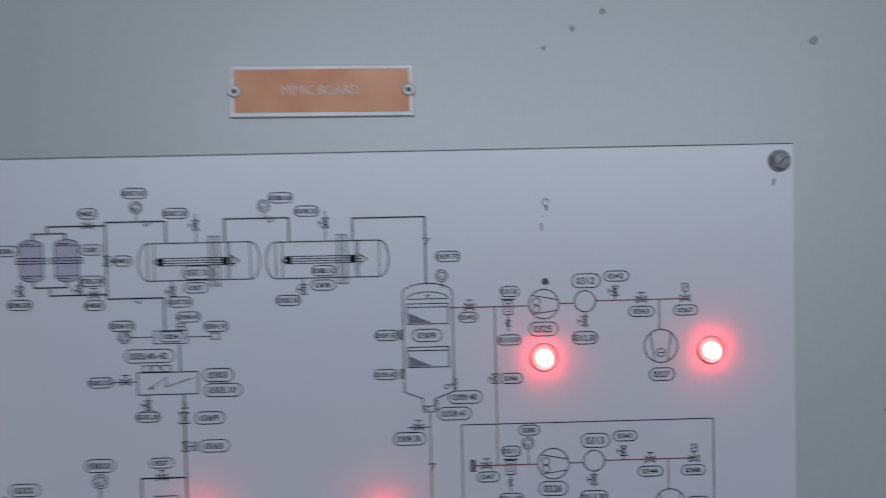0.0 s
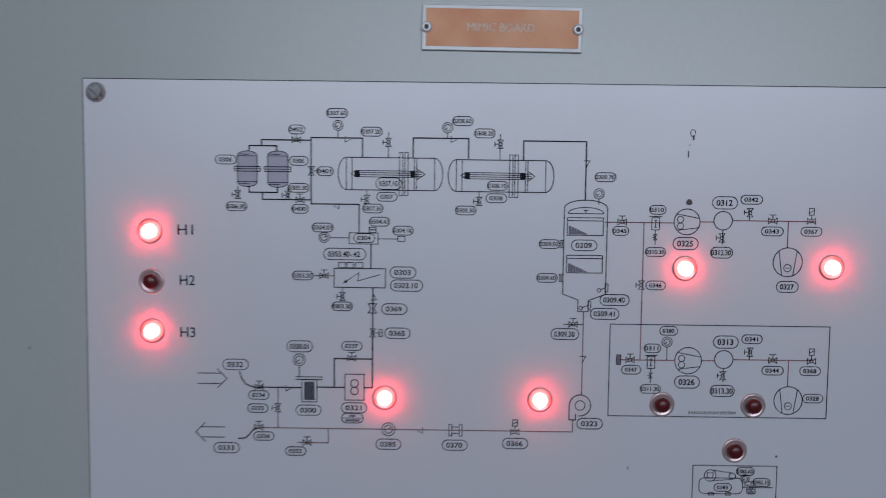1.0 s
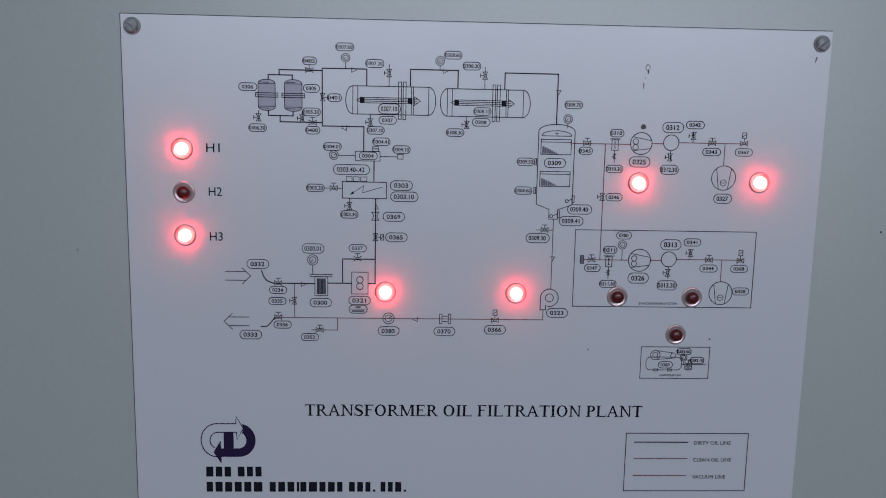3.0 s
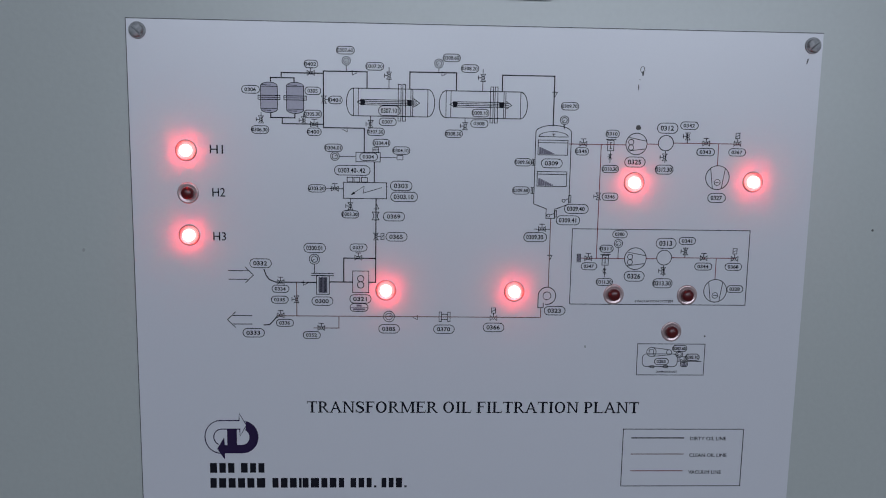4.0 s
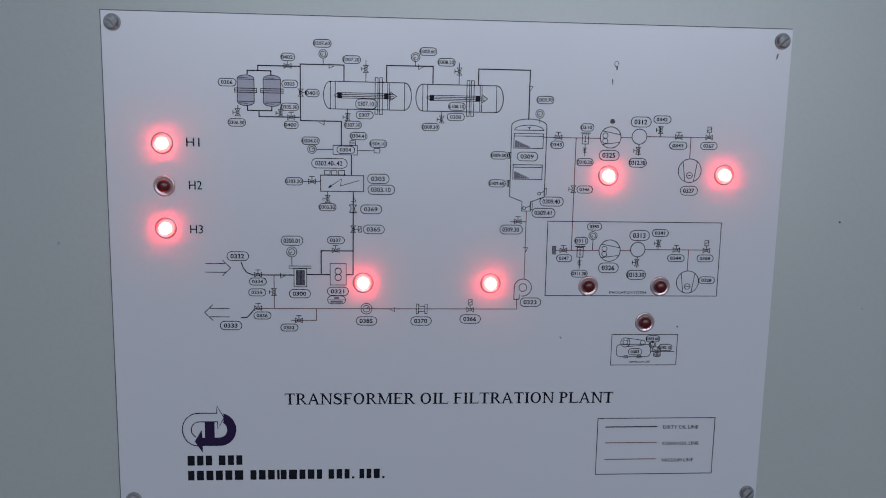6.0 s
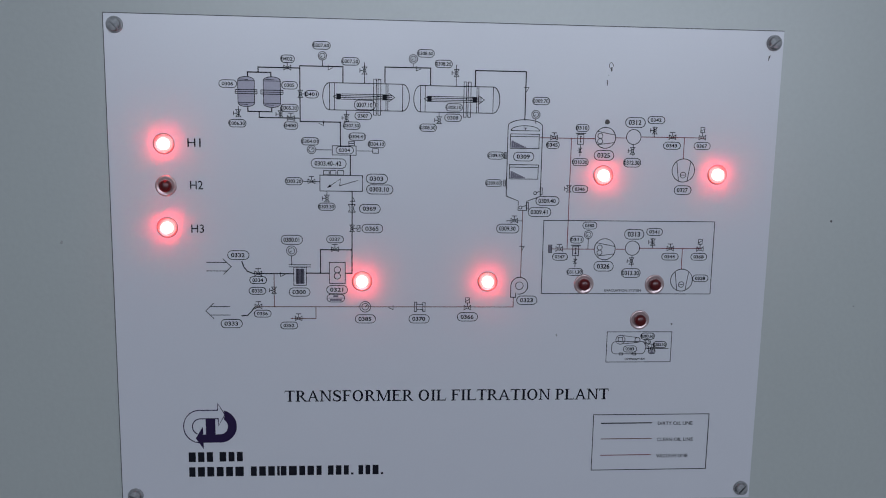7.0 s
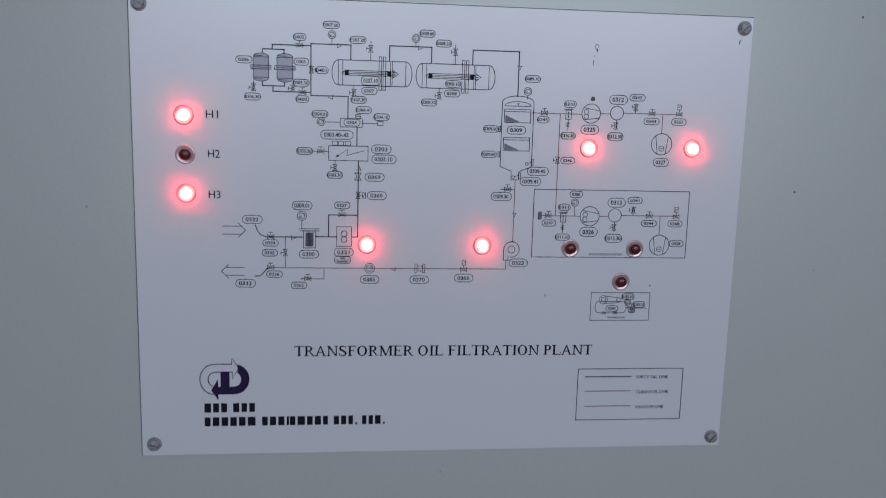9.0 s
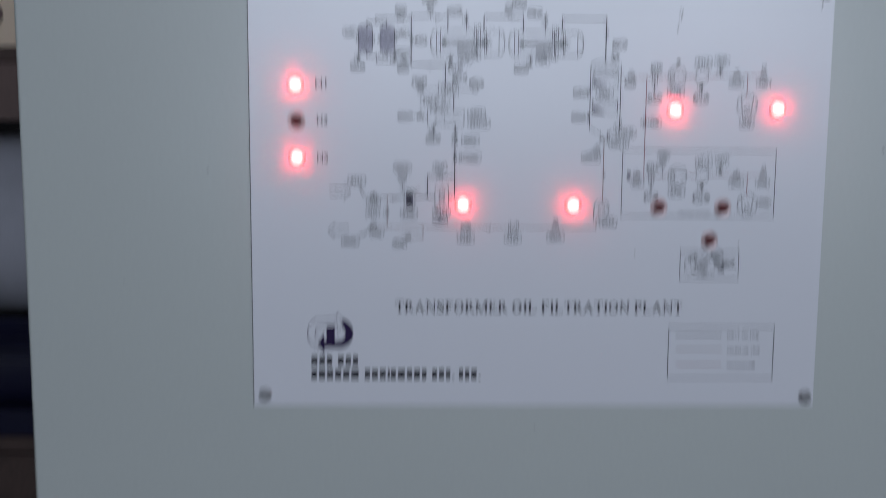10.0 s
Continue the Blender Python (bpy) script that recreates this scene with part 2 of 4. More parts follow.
block(OPEN_X1, OPEN_Y - 0.2, 0, 3.2, OPEN_Y, 3.2, 0, bm)
block(OPEN_X0, OPEN_Y - 0.2, 0, OPEN_X1, OPEN_Y, OPEN_Z0, 0, bm)
block(OPEN_X0, OPEN_Y - 0.2, OPEN_Z1, OPEN_X1, OPEN_Y, 3.2, 0, bm)
tagged(part("wall_south", bm, PLASTER), "plain grey plastered wall with a wide opening", "wall", kind="structure")
tagged(part("ceiling", block(-3.52, -3.4, 3.2, 3.32, 2.42, 3.3), PLASTER), "plain grey shed ceiling", "ceiling", kind="structure")

# the control cabinet: a folded sheet box on a plinth
EDGE_L, EDGE_R, FRONT = -0.3585, 0.52, 0.002
cabinet = thing("control_cabinet", pose(0, FRONT, 0), "pale grey powder-coated steel control cabinet, slightly marked", "cabinet")
part("body", block(EDGE_L, 0, 0.1, EDGE_R, 0.42, 1.98, 0.0035), CABINET, cabinet, smooth=True)
part("plinth", block(EDGE_L + 0.02, 0.03, 0, EDGE_R - 0.02, 0.40, 0.1, 0.002), RUST, cabinet, "dark steel plinth")


def speck(x, z, size, mat, seed):
    """A small irregular fleck of dirt on the cabinet."""
    rng = random.Random(seed)
    ink = Ink()
    ink.fill([(size * rng.uniform(0.6, 1.1) * math.cos(a * math.pi / 5), size * rng.uniform(0.6, 1.2) * math.sin(a * math.pi / 5)) for a in range(10)])
    ob = ink.put("dirt_speck", mat, cabinet, "small dark fleck of dirt")
    ob.location = (x, 0, z)


for i, (x, z, size, mat) in enumerate(((0.211, 1.544, 2.2, FAINT), (0.108, 1.551, 1.5, FAINT), (0.121, 1.558, 1.5, FAINT), (0.096, 1.543, 1.1, FAINT), (-0.230, 1.368, 1.1, FAINT),
                                       (0.242, 1.385, 0.8, GRIME_AND_SHADE), (0.279, 1.504, 0.9, GRIME_AND_SHADE), (0.0, 1.185, 0.9, FAINT), (0.262, 1.33, 0.7, FAINT), (-0.29, 1.29, 0.7, FAINT))):
    speck(x, z, size, mat, i)

# ---------------------------------------------------------------- the mimic panel
PANEL_W, PANEL_H = 400.0, 298.4
panel = thing("mimic_panel", pose(-0.2, 0, 1.5), "white laminated panel printed with an oil plant diagram on the cabinet", "panel")
# its dark rim shows past the face in place of the gap's shadow
part("edge_backing", block(-0.0008, 0.0004, -PANEL_H / 1000, 0.4012, 0.002, 0.0009, 0.0002), EDGE_SHADE, panel, "dark backing whose rim stands in for the edge shadow")
part("face_sheet", block(-0.00025, 0, -PANEL_H / 1000 + 0.0002, 0.4010, 0.0005, 0.0004, 0.0001), FACE, panel, "white printed face")

THICK, MID, FINE = 0.64, 0.46, 0.40
LINES = {"dirty": (THICK, INK, "thick black oil line"), "clean": (MID, CLEAN, "thin brown oil line"), "vacuum": (MID, RED, "dark red vacuum line"), "thin": (FINE, INK, ""), "curve": (THICK, INK, "curved black hose line")}


def pipe(kind, *pts):
    width, mat, label = LINES[kind]
    Ink().stroke(pts, width).put("pipe_line", mat, panel, label)


def tag(text, u, v, w, h=4.3):
    """A rounded number tag with its number."""
    r, pts = h / 2, []
    for k, a0 in ((1, -90), (-1, 90)):
        pts += [(u + k * (w / 2 - r) + r * math.cos(radians(a0 + 180 * i / 10)), v + r * math.sin(radians(a0 + 180 * i / 10))) for i in range(11)]
    ob = Ink().stroke(pts, FINE + 0.02, True).put("number_tag", INK, panel)
    if text == "--":
        ink = Ink().stroke([(u - w / 2, v), (u + w / 2, v)], 0.25)
        ink.solid(u - w * 0.14, v - h * 0.36, u + w * 0.14, v - h * 0.12)
        ink.solid(u - w * 0.34, v + h * 0.12, u + w * 0.34, v + h * 0.36)
        ink.put("illegible_mark", SHADE, ob)
    else:
        share, slip = (0.84, 0.05) if len(text) == 4 and w < 8.3 else ({4: 0.64, 7: 0.90}.get(len(text), 0.76), 0.02)
        share = 0.74 if len(text) == 7 and h > 5 and w > 12 else share
        lettering(text, u - w * slip, v, w * share, h * 0.5, INK, ob, "number", bold=0.018)


def valve(u, v, axis, handle):
    """Two triangles nose to nose round a small ring, with a handwheel or an actuator."""
    ink, s, w = Ink(), 2.05, 1.4

    def at(a, b):
        return (u + a, v + b) if axis == "h" else (u + b, v + a)
    for k in (-1, 1):
        ink.stroke([at(0.6 * k, 0.45), at(s * k, w), at(s * k, -w), at(0.6 * k, -0.45)], FINE)
    ink.arc(u, v, 0.8, 0.36)
    if handle == "up":
        ink.stroke([(u, v - 0.6), (u, v - 2.9)], FINE).stroke([(u - 1.6, v - 2.9), (u + 1.6, v - 2.9)], FINE)
    elif handle in ("left", "right"):
        k = -1 if handle == "left" else 1
        ink.stroke([(u + 0.6 * k, v), (u + 2.7 * k, v)], FINE).stroke([(u + 2.7 * k, v - 1.2), (u + 2.7 * k, v + 1.2)], FINE)
    elif axis == "h":
        ink.stroke([(u, v - 0.6), (u, v - 3.0)], FINE).rect(u - 1.2, v - 6.2, u + 1.2, v - 3.0, FINE).stroke([(u - 1.0, v - 4.0), (u + 1.0, v - 5.2)], 0.25)
    else:
        ink.stroke([(u + 0.6, v), (u + 3.0, v)], FINE).rect(u + 3.0, v - 1.7, u + 4.8, v + 1.7, FINE).stroke([(u + 3.3, v + 1.0), (u + 4.5, v - 1.0)], 0.25)
    ink.put("valve_symbol", INK, panel)


def gauge(u, v, r, way):
    a = {"down": 140, "right": -40}[way]
    ink = Ink().arc(u, v, r, FINE).arc(u, v, r * 0.62, FINE)
    ink.stroke([(u, v), (u + r * 0.5 * math.cos(radians(a)), v + r * 0.5 * math.sin(radians(a)))], 0.45)
    ink.put("gauge_symbol", INK, panel)


def arrow(u, v, way):
    """A small half barb on a line, pointing along the flow."""
    if way in ("right", "left"):
        k = 1 if way == "right" else -1
        pts = [(u - 1.3 * k, v - 1.2), (u - 1.3 * k, v + 1.7), (u + 1.5 * k, v + 0.3)]
    else:
        k = 1 if way == "down" else -1
        pts = [(u - 1.2, v - 1.3 * k), (u + 1.8, v - 1.3 * k), (u + 0.3, v + 1.5 * k)]
    Ink().stroke(pts, 0.36).put("flow_mark", INK, panel)


def flow_arrow(u, v, way):
    """A large open arrow; (u, v) is the middle of its tail."""
    k = 1 if way == "right" else -1
    ink = Ink()
    for b in (-2.6, 2.6):
        ink.stroke([(u, v + b), (u + k * 11.6, v + b)], FINE + 0.05)
    ink.stroke([(u + k * 9.8, v - 4.8), (u + k * 14.6, v), (u + k * 9.8, v + 4.8)], FINE + 0.05)
    ink.put("flow_arrow", INK, panel)


def box(u0, v0, u1, v1):
    Ink().rect(u0, v0, u1, v1, FINE).put("box_symbol", INK, panel)


def frame_box(u0, v0, u1, v1):
    Ink().rect(u0, v0, u1, v1, 0.42).put("border_line", INK, panel)


def ring(u, v, r):
    Ink().arc(u, v, r, MID).put("ring_symbol", INK, panel)


def words(text, u, v, w):
    h = {"H": 5.0, "E": 1.45}.get(text[0], 2.25) if len(text) == 2 or text[0] == "E" else 2.25
    h = 1.2 if text.startswith("COMP") else h
    lettering(text, u, v, w, h, INK, panel, "caption", bold=0.0)


def filter_vessel(u0, v0, u1, v1):
    """A filled filter housing with domed ends and a middle flange."""
    mid, c, half = (v0 + v1) / 2, (u0 + u1) / 2, (u1 - u0) / 2
    shape = [(c + half * math.cos(radians(180 + 18 * i)), v0 + 2.2 + 2.2 * math.sin(radians(180 + 18 * i))) for i in range(11)]
    shape += [(c + half * math.cos(radians(18 * i)), v1 - 2.2 + 2.2 * math.sin(radians(18 * i))) for i in range(11)]
    ob = Ink().fill(shape).put("vessel_symbol", TINT, panel, "grey filled filter vessel")
    ink = Ink().stroke(shape, FINE, True)
    ink.stroke([(u0, v0 + 2.4), (u1, v0 + 2.4)], 0.28).stroke([(u0, v1 - 2.4), (u1, v1 - 2.4)], 0.28)
    for v in (v0 + 1.5, v1 - 1.5):
        ink.stroke([(u0 + 0.8, v), (c + 1.2, v + 0.2)], 0.3)
    for k in (-1.1, 0, 1.1):
        ink.stroke([(u0 - 1.4, mid + k), (u1 + 1.4, mid + k)], 0.28)
    ink.rect(u0 - 1.5, mid - 1.2, u1 + 1.5, mid + 1.2, 0.28)
    ink.put("outline", INK, ob)


def heat_vessel(u0, v0, u1, v1):
    """A lying vessel with domed ends, a flange and a heating rod bundle."""
    mid, half = (v0 + v1) / 2, (v1 - v0) / 2
    ink = Ink()
    left = [(u0 + 4.0 * math.cos(radians(90 + 15 * i)), mid + half * math.sin(radians(90 + 15 * i))) for i in range(13)]
    right = [(u1 + 4.0 * math.cos(radians(-90 + 15 * i)), mid + half * math.sin(radians(-90 + 15 * i))) for i in range(13)]
    ink.stroke(left + right, MID, True)
    for u in (u0, u0 + 2.8, u1, u1 - 9.8, u1 - 8.7):
        ink.stroke([(u, v0), (u, v1)], FINE)
    ob = ink.put("vessel_symbol", INK, panel)
    for u in (u0 + 25.8, u0 + 28.4):
        Ink().rect(u, v0 - 2.6, u + 1.6, v1 + 2.6, FINE).put("flange", INK, ob)
    for d in (-1.5, -0.5, 0.5, 1.5):
        Ink().stroke([(u0 + 5, mid + d), (u0 + 31, mid + d)], FINE).put("heating_rod", INK, ob)
    for u in (u0 + 4.0, u0 + 31):
        Ink().solid(u, mid - 1.7, u + 2.6, mid + 1.7).put("rod_holder", INK, ob)
    Ink().stroke([(u0 + 4.0, mid - 1), (u0 + 2.2, mid), (u0 + 4.0, mid + 1)], FINE).put("rod_end", INK, ob)
    ink = Ink().stroke([(u0 + 34.8, mid - 2.4), (u0 + 36.4, mid - 1.3), (u0 + 38.2, mid), (u0 + 36.4, mid + 1.3), (u0 + 34.8, mid + 2.4)], FINE, True)
    for d in (-1.1, 0, 1.1):
        ink.stroke([(u0 + 33.6, mid + d), (u0 + 36.6, mid + d)], FINE)
    ink.put("rod_end", INK, ob)


def heater(u0, v0, u1, v1):
    ob = Ink().rect(u0, v0, u1, v1, MID).put("heater_symbol", INK, panel)
    ink = Ink().stroke([(u1 - 2.5, v0 + 2.8), (u0 + 11.6, v1 - 3.2), (u0 + 12.2, v0 + 2.0), (u0 + 5.6, v1 - 2.8)], 0.3)
    ink.fill([(u0 + 4.2, v1 - 1.9), (u0 + 6.8, v1 - 2.6), (u0 + 5.8, v1 - 4.0)])
    ink.put("zigzag_arrow", INK, ob)


def spool(u, v, axis):
    """A sight-glass mark: two flanges with a waisted body."""
    ink = Ink()
    for k in (-1, 1):
        if axis == "v":
            ink.stroke([(u - 2.2, v + 2.3 * k), (u + 2.2, v + 2.3 * k)], MID)
            ink.stroke([(u + 2.2 * k, v - 2.3), (u + 1.1 * k, v - 1.0), (u + 1.1 * k, v + 1.0), (u + 2.2 * k, v + 2.3)], FINE)
        else:
            ink.rect(u + 2.6 * k - 0.7, v - 2.9, u + 2.6 * k + 0.7, v + 2.9, FINE)
            ink.stroke([(u - 1.9, v + 1.6 * k), (u + 1.9, v + 1.6 * k)], FINE)
    ink.put("sight_glass_symbol", INK, panel)


def basket(u0, v0, u1, v1):
    """A strainer pot with a hatched basket."""
    ob = Ink().rect(u0, v0, u1, v1, FINE).put("strainer_symbol", INK, panel)
    Ink().solid(u0 + 1.4, v0 + 0.9, u1 - 1.4, v1 - 0.9).put("hatching", SHADE, ob)
    for i in range(7):
        u = u0 + 1.4 + (u1 - u0 - 2.8) * i / 6
        Ink().stroke([(u, v0 + 0.9), (u, v1 - 0.9)], FINE).put("hatch_line", INK, ob)


def gear_pump(u0, v0, u1, v1):
    c, m = (u0 + u1) / 2, (v0 + v1) / 2
    Ink().rect(u0, v0, u1, v1, FINE).arc(c, m - 1.9, 1.9, MID).arc(c, m + 1.9, 1.9, MID).put("pump_symbol", INK, panel)


def stairs(u0, v0, u1, v1, ob):
    """A stepped hatching that falls to the right."""
    ink = Ink()
    for i in range(7):
        a = u0 + 0.5 + i * 1.3
        ink.solid(a, v1 - (v1 - v0 - 2.4) * (1 - i / 7.5), a + 1.2, v1 - 0.2)
    ink.put("packing_hatch", SHADE, ob)


def degasser(u0, v0, u1, v1):
    """The tall degassing tank with domed head, two packings and a cone."""
    c, half = (u0 + u1) / 2, (u1 - u0) / 2
    head = [(c + half * math.cos(radians(180 + 15 * i)), v0 + 4.0 * math.sin(radians(180 + 15 * i))) for i in range(13)]
    ink = Ink().stroke([(u0 + 7.6, v1 + 2.9), (u0, v1)] + head + [(u1, v1), (u0 + 13.2, v1 + 2.9)], MID)
    ink.stroke([(u0 + 7.6, v1 + 2.7), (u0 + 7.6, v1 + 8.6), (u0 + 12.8, v1 + 8.6), (u0 + 12.8, v1 + 2.7)], FINE)
    ob = ink.put("tank_symbol", INK, panel)
    ink = Ink().arc(c, v0 + 2.6, half - 1.8, FINE, 180, 360, 3.0).stroke([(u0 + 1.8, v0 + 2.6), (u1 - 1.8, v0 + 2.6)], FINE)
    ink.stroke([(c - 1, v0 + 1.0), (c + 1, v0 + 1.0)], FINE).stroke([(c, v0 + 1.0), (c, v0 + 2.2)], FINE)
    ink.put("spray_head", INK, ob)
    for v in (v0 + 4.6, v0 + 23.0):
        Ink().rect(u0 + 1.6, v, u1 - 1.9, v + 8.6, FINE).stroke([(u0 + 1.6, v + 1.5), (u1 - 1.9, v + 1.5)], FINE).put("packing_box", INK, ob)
        stairs(u0 + 1.8, v + 1.6, u1 - 2, v + 8.4, ob)
    for v in (v0 + 17.6, v0 + 34.2):
        Ink().rect(u0 - 1.7, v - 1.8, u0, v + 1.8, FINE).solid(u0 - 1.1, v - 1.5, u0 - 0.5, v + 1.5).put("side_port", INK, ob)
    for u, v, e in ((u1 - 3.2, v1 - 2.0, 3.2), (u0 + 9.0, v1 + 6.9, 3.8)):
        ink = Ink().arc(u, v, 0.9, FINE).stroke([(u + 0.8, v - 0.3), (u + e, v - 1.4)], FINE).rect(u + e - 0.2, v - 3.2, u + e + 1.1, v + 0.8, FINE)
        ink.put("float_switch", INK, ob)


def scroll_pump(u, v, r):
    ink = Ink().arc(u, v, r, MID, -185, 100).arc(u, v, r * 0.45, FINE)
    ink.stroke([(u - r, v - 0.4), (u - r, v + r + 2.0), (u - r + 3.2, v + r + 2.0), (u - r + 3.2, v + r - 0.9)], MID)
    ink.put("pump_symbol", INK, panel)


def cartridge(u, v):
    """An upright filter cartridge on the vacuum line, drained through a small valve."""
    ink = Ink().stroke([(u - 3.0, v - 0.2), (u + 3.2, v - 0.2)], 0.5).rect(u - 1.8, v + 0.4, u + 1.9, v + 6.3, FINE)
    ink.stroke([(u, v + 1.6), (u, v + 5.0)], FINE).stroke([(u - 0.6, v + 1.6), (u + 0.7, v + 1.6)], FINE).stroke([(u - 0.6, v + 5.0), (u + 0.7, v + 5.0)], FINE)
    ink.stroke([(u, v + 6.3), (u, v + 13.6)], FINE)
    ink.stroke([(u - 0.9, v + 8.6), (u + 0.9, v + 8.6), (u - 0.9, v + 11.2), (u + 0.9, v + 11.2)], 0.26, True).stroke([(u - 1.6, v + 9.9), (u, v + 9.9)], 0.26)
    ink.put("cartridge_symbol", INK, panel)


def blower(u, v, r):
    ink = Ink().arc(u, v, r, MID).arc(u - 3.2, v - 1.1, 1.55, FINE).arc(u - 3.2, v + 2.1, 1.55, FINE)
    ink.stroke([(u - r * 0.76, v - r * 0.60), (u + r * 0.94, v - r * 0.28)], FINE).stroke([(u - r * 0.72, v + r * 0.66), (u + r * 0.90, v + r * 0.44)], FINE)
    ink.put("blower_symbol", INK, panel)


def vacuum_pump(u, v, r):
    ink = Ink().arc(u, v, r, MID).arc(u, v + r * 0.40, r * 0.25, FINE).stroke([(u - r * 0.16, v + r * 0.40), (u + r * 0.16, v + r * 0.40)], FINE)
    ink.stroke([(u - r * 0.62, v - r * 0.76), (u - r * 0.38, v + r * 0.92)], FINE).stroke([(u + r * 0.62, v - r * 0.76), (u + r * 0.38, v + r * 0.92)], FINE)
    ink.put("pump_symbol", INK, panel)


def compressor(u0, v0, u1, v1):
    """An air receiver on two feet with a belt-driven pump on top."""
    r, pts = 2.6, []
    for cu, cv, a in ((u1 - r, v0 + r, -90), (u1 - r, v1 - r, 0), (u0 + r, v1 - r, 90), (u0 + r, v0 + r, 180)):
        pts += [(cu + r * math.cos(radians(a + 22.5 * i)), cv + r * math.sin(radians(a + 22.5 * i))) for i in range(5)]
    ink = Ink().stroke(pts, FINE, True)
    a, b = (u0 + 5.4, v0 - 1.2), (u0 + 16.4, v0 - 1.0)
    ink.arc(*a, 2.9, FINE).rect(a[0] - 1.4, a[1] - 1.4, a[0] + 1.4, a[1] + 1.4, 0.26).arc(*b, 1.6, FINE)
    ink.stroke([(a[0], a[1] - 2.9), (b[0], b[1] - 1.6)], 0.26).stroke([(a[0] + 1, a[1] + 2.7), (b[0], b[1] + 1.6)], 0.26)
    for u in (u0 + 6.2, u0 + 14.6):
        ink.rect(u - 1.2, v1 - 0.6, u + 1.2, v1 + 0.7, FINE)
    ink.put("compressor_symbol", INK, panel)


# oil filters
tag("0306", 68.8, 37.7, 10.1)
tag("0305", 104.3, 37.9, 9.1)
tag("0402", 103.3, 22.8, 7.9)
tag("0400", 104.9, 61.2, 8.1)
tag("0401", 117.2, 42.8, 7.8)
tag("0306.30", 73.9, 60.4, 10)
tag("0305.30", 104.2, 51, 10.1)
filter_vessel(74.5, 33.4, 84, 50.7)
filter_vessel(89.2, 33.3, 99, 50.9)
pipe("dirty", (80.2, 33.2), (80.2, 30.8), (93.6, 30.8), (93.6, 33.2))
pipe("dirty", (86.3, 30.8), (86.3, 27.9), (110.1, 27.9))
pipe("dirty", (80.1, 50.8), (80.1, 53.4), (93.9, 53.4), (93.9, 51.1))
pipe("dirty", (86.6, 53.5), (86.6, 56.8), (110.6, 56.8))
pipe("dirty", (135.3, 35.7), (135.3, 26.6), (110.3, 26.6), (110.3, 58.7), (133.8, 58.7), (133.8, 72.7))
valve(103.1, 27.8, 'h', 'up')
valve(104.9, 56.9, 'h', 'up')
valve(110.5, 42.7, 'v', 'right')
valve(74.5, 54.6, 'v', 'left')
valve(99, 54.7, 'v', 'left')
pipe("thin", (74.6, 50.5), (74.6, 56.6))
pipe("thin", (99, 50.6), (99, 56.4))
arrow(128.1, 26.9, 'right')
arrow(122.6, 59.2, 'left')
# heater vessels
gauge(123.4, 20.6, 2.4, 'down')
pipe("thin", (123.4, 23), (123.4, 26.6))
tag("0307.60", 122.9, 14.7, 10.2)
tag("0307.20", 139.7, 23.4, 10.3)
pipe("thin", (147.9, 23.7), (147.9, 35.9))
valve(147.9, 28.5, 'v', 'left')
heat_vessel(127.5, 35.9, 170.4, 51.6)
tag("0307.10", 148.2, 48.4, 12.5, 5.6)
tag("0307", 147.3, 54.8, 9.9)
pipe("thin", (137.4, 51.5), (137.4, 58.5))
valve(137.5, 56.2, 'v', 'left')
tag("0307.30", 140.5, 60.6, 9.9)
pipe("dirty", (159.9, 35.6), (159.9, 26.2), (186.8, 26.2), (186.8, 36))
gauge(176.5, 21.1, 2.5, 'down')
pipe("thin", (176.5, 23.5), (176.5, 26.2))
tag("0308.60", 183.8, 17.8, 9.9)
arrow(179.6, 26.4, 'right')
heat_vessel(181, 36.4, 224.4, 51.8)
pipe("dirty", (213.5, 36.2), (213.5, 27), (243.9, 27), (243.9, 55.7))
arrow(243.9, 37.5, 'down')
tag("0308.20", 194.5, 23.6, 10.1)
pipe("thin", (202.1, 23.8), (202.1, 36.5))
valve(202.2, 28.7, 'v', 'left')
tag("0308.10", 201.1, 48.8, 9.9)
tag("0308", 200.6, 54.9, 10.1)
pipe("thin", (192.2, 51.8), (192.2, 58.4))
valve(192.3, 56.5, 'v', 'left')
tag("0308.30", 185.8, 61, 10.1)
# strainer and heater
tag("0304.01", 116, 70.2, 10.2)
gauge(116.8, 75, 2.5, 'right')
pipe("thin", (119.3, 75.1), (129, 75.1))
box(129, 72.6, 143.1, 78)
tag("0304", 136.4, 75.1, 10.3)
box(138.8, 69.8, 142.1, 71)
box(138.8, 71.1, 142.1, 72.4)
tag("0304.41", 143.8, 67, 9.9)
pipe("thin", (143.1, 75.4), (152.9, 75.4))
box(152.9, 74, 156.3, 76.6)
tag("0304.10", 155.3, 71.2, 10)
pipe("dirty", (139.7, 78), (139.7, 89.8))
tag("0303.40-.42", 126.9, 83.1, 20.7, 5.6)
box(123.9, 87.2, 127.2, 89.8)
box(127.9, 87.2, 131.2, 89.8)
box(132.2, 87.2, 135.7, 89.8)
heater(121.7, 90.1, 146.9, 99.5)
pipe("thin", (111.8, 93.9), (121.7, 93.9))
valve(116.7, 93.9, 'h', 'up')
tag("0303.20", 106.3, 93.9, 10.2)
pipe("thin", (125.8, 99.6), (125.8, 105.9))
valve(125.8, 104, 'v', 'left')
tag("0303.30", 125.7, 108.9, 10)
tag("0303", 155.5, 91.8, 12.7, 5.5)
tag("0303.10", 157.3, 98.2, 15.8, 5.5)
arrow(140.7, 104.2, 'up')
spool(140.6, 109.7, 'v')
tag("0369", 151.4, 109.9, 12.5, 5.2)
valve(140.8, 121.9, 'v', 'motor')
tag("0365", 153, 121.9, 12.5, 5.2)
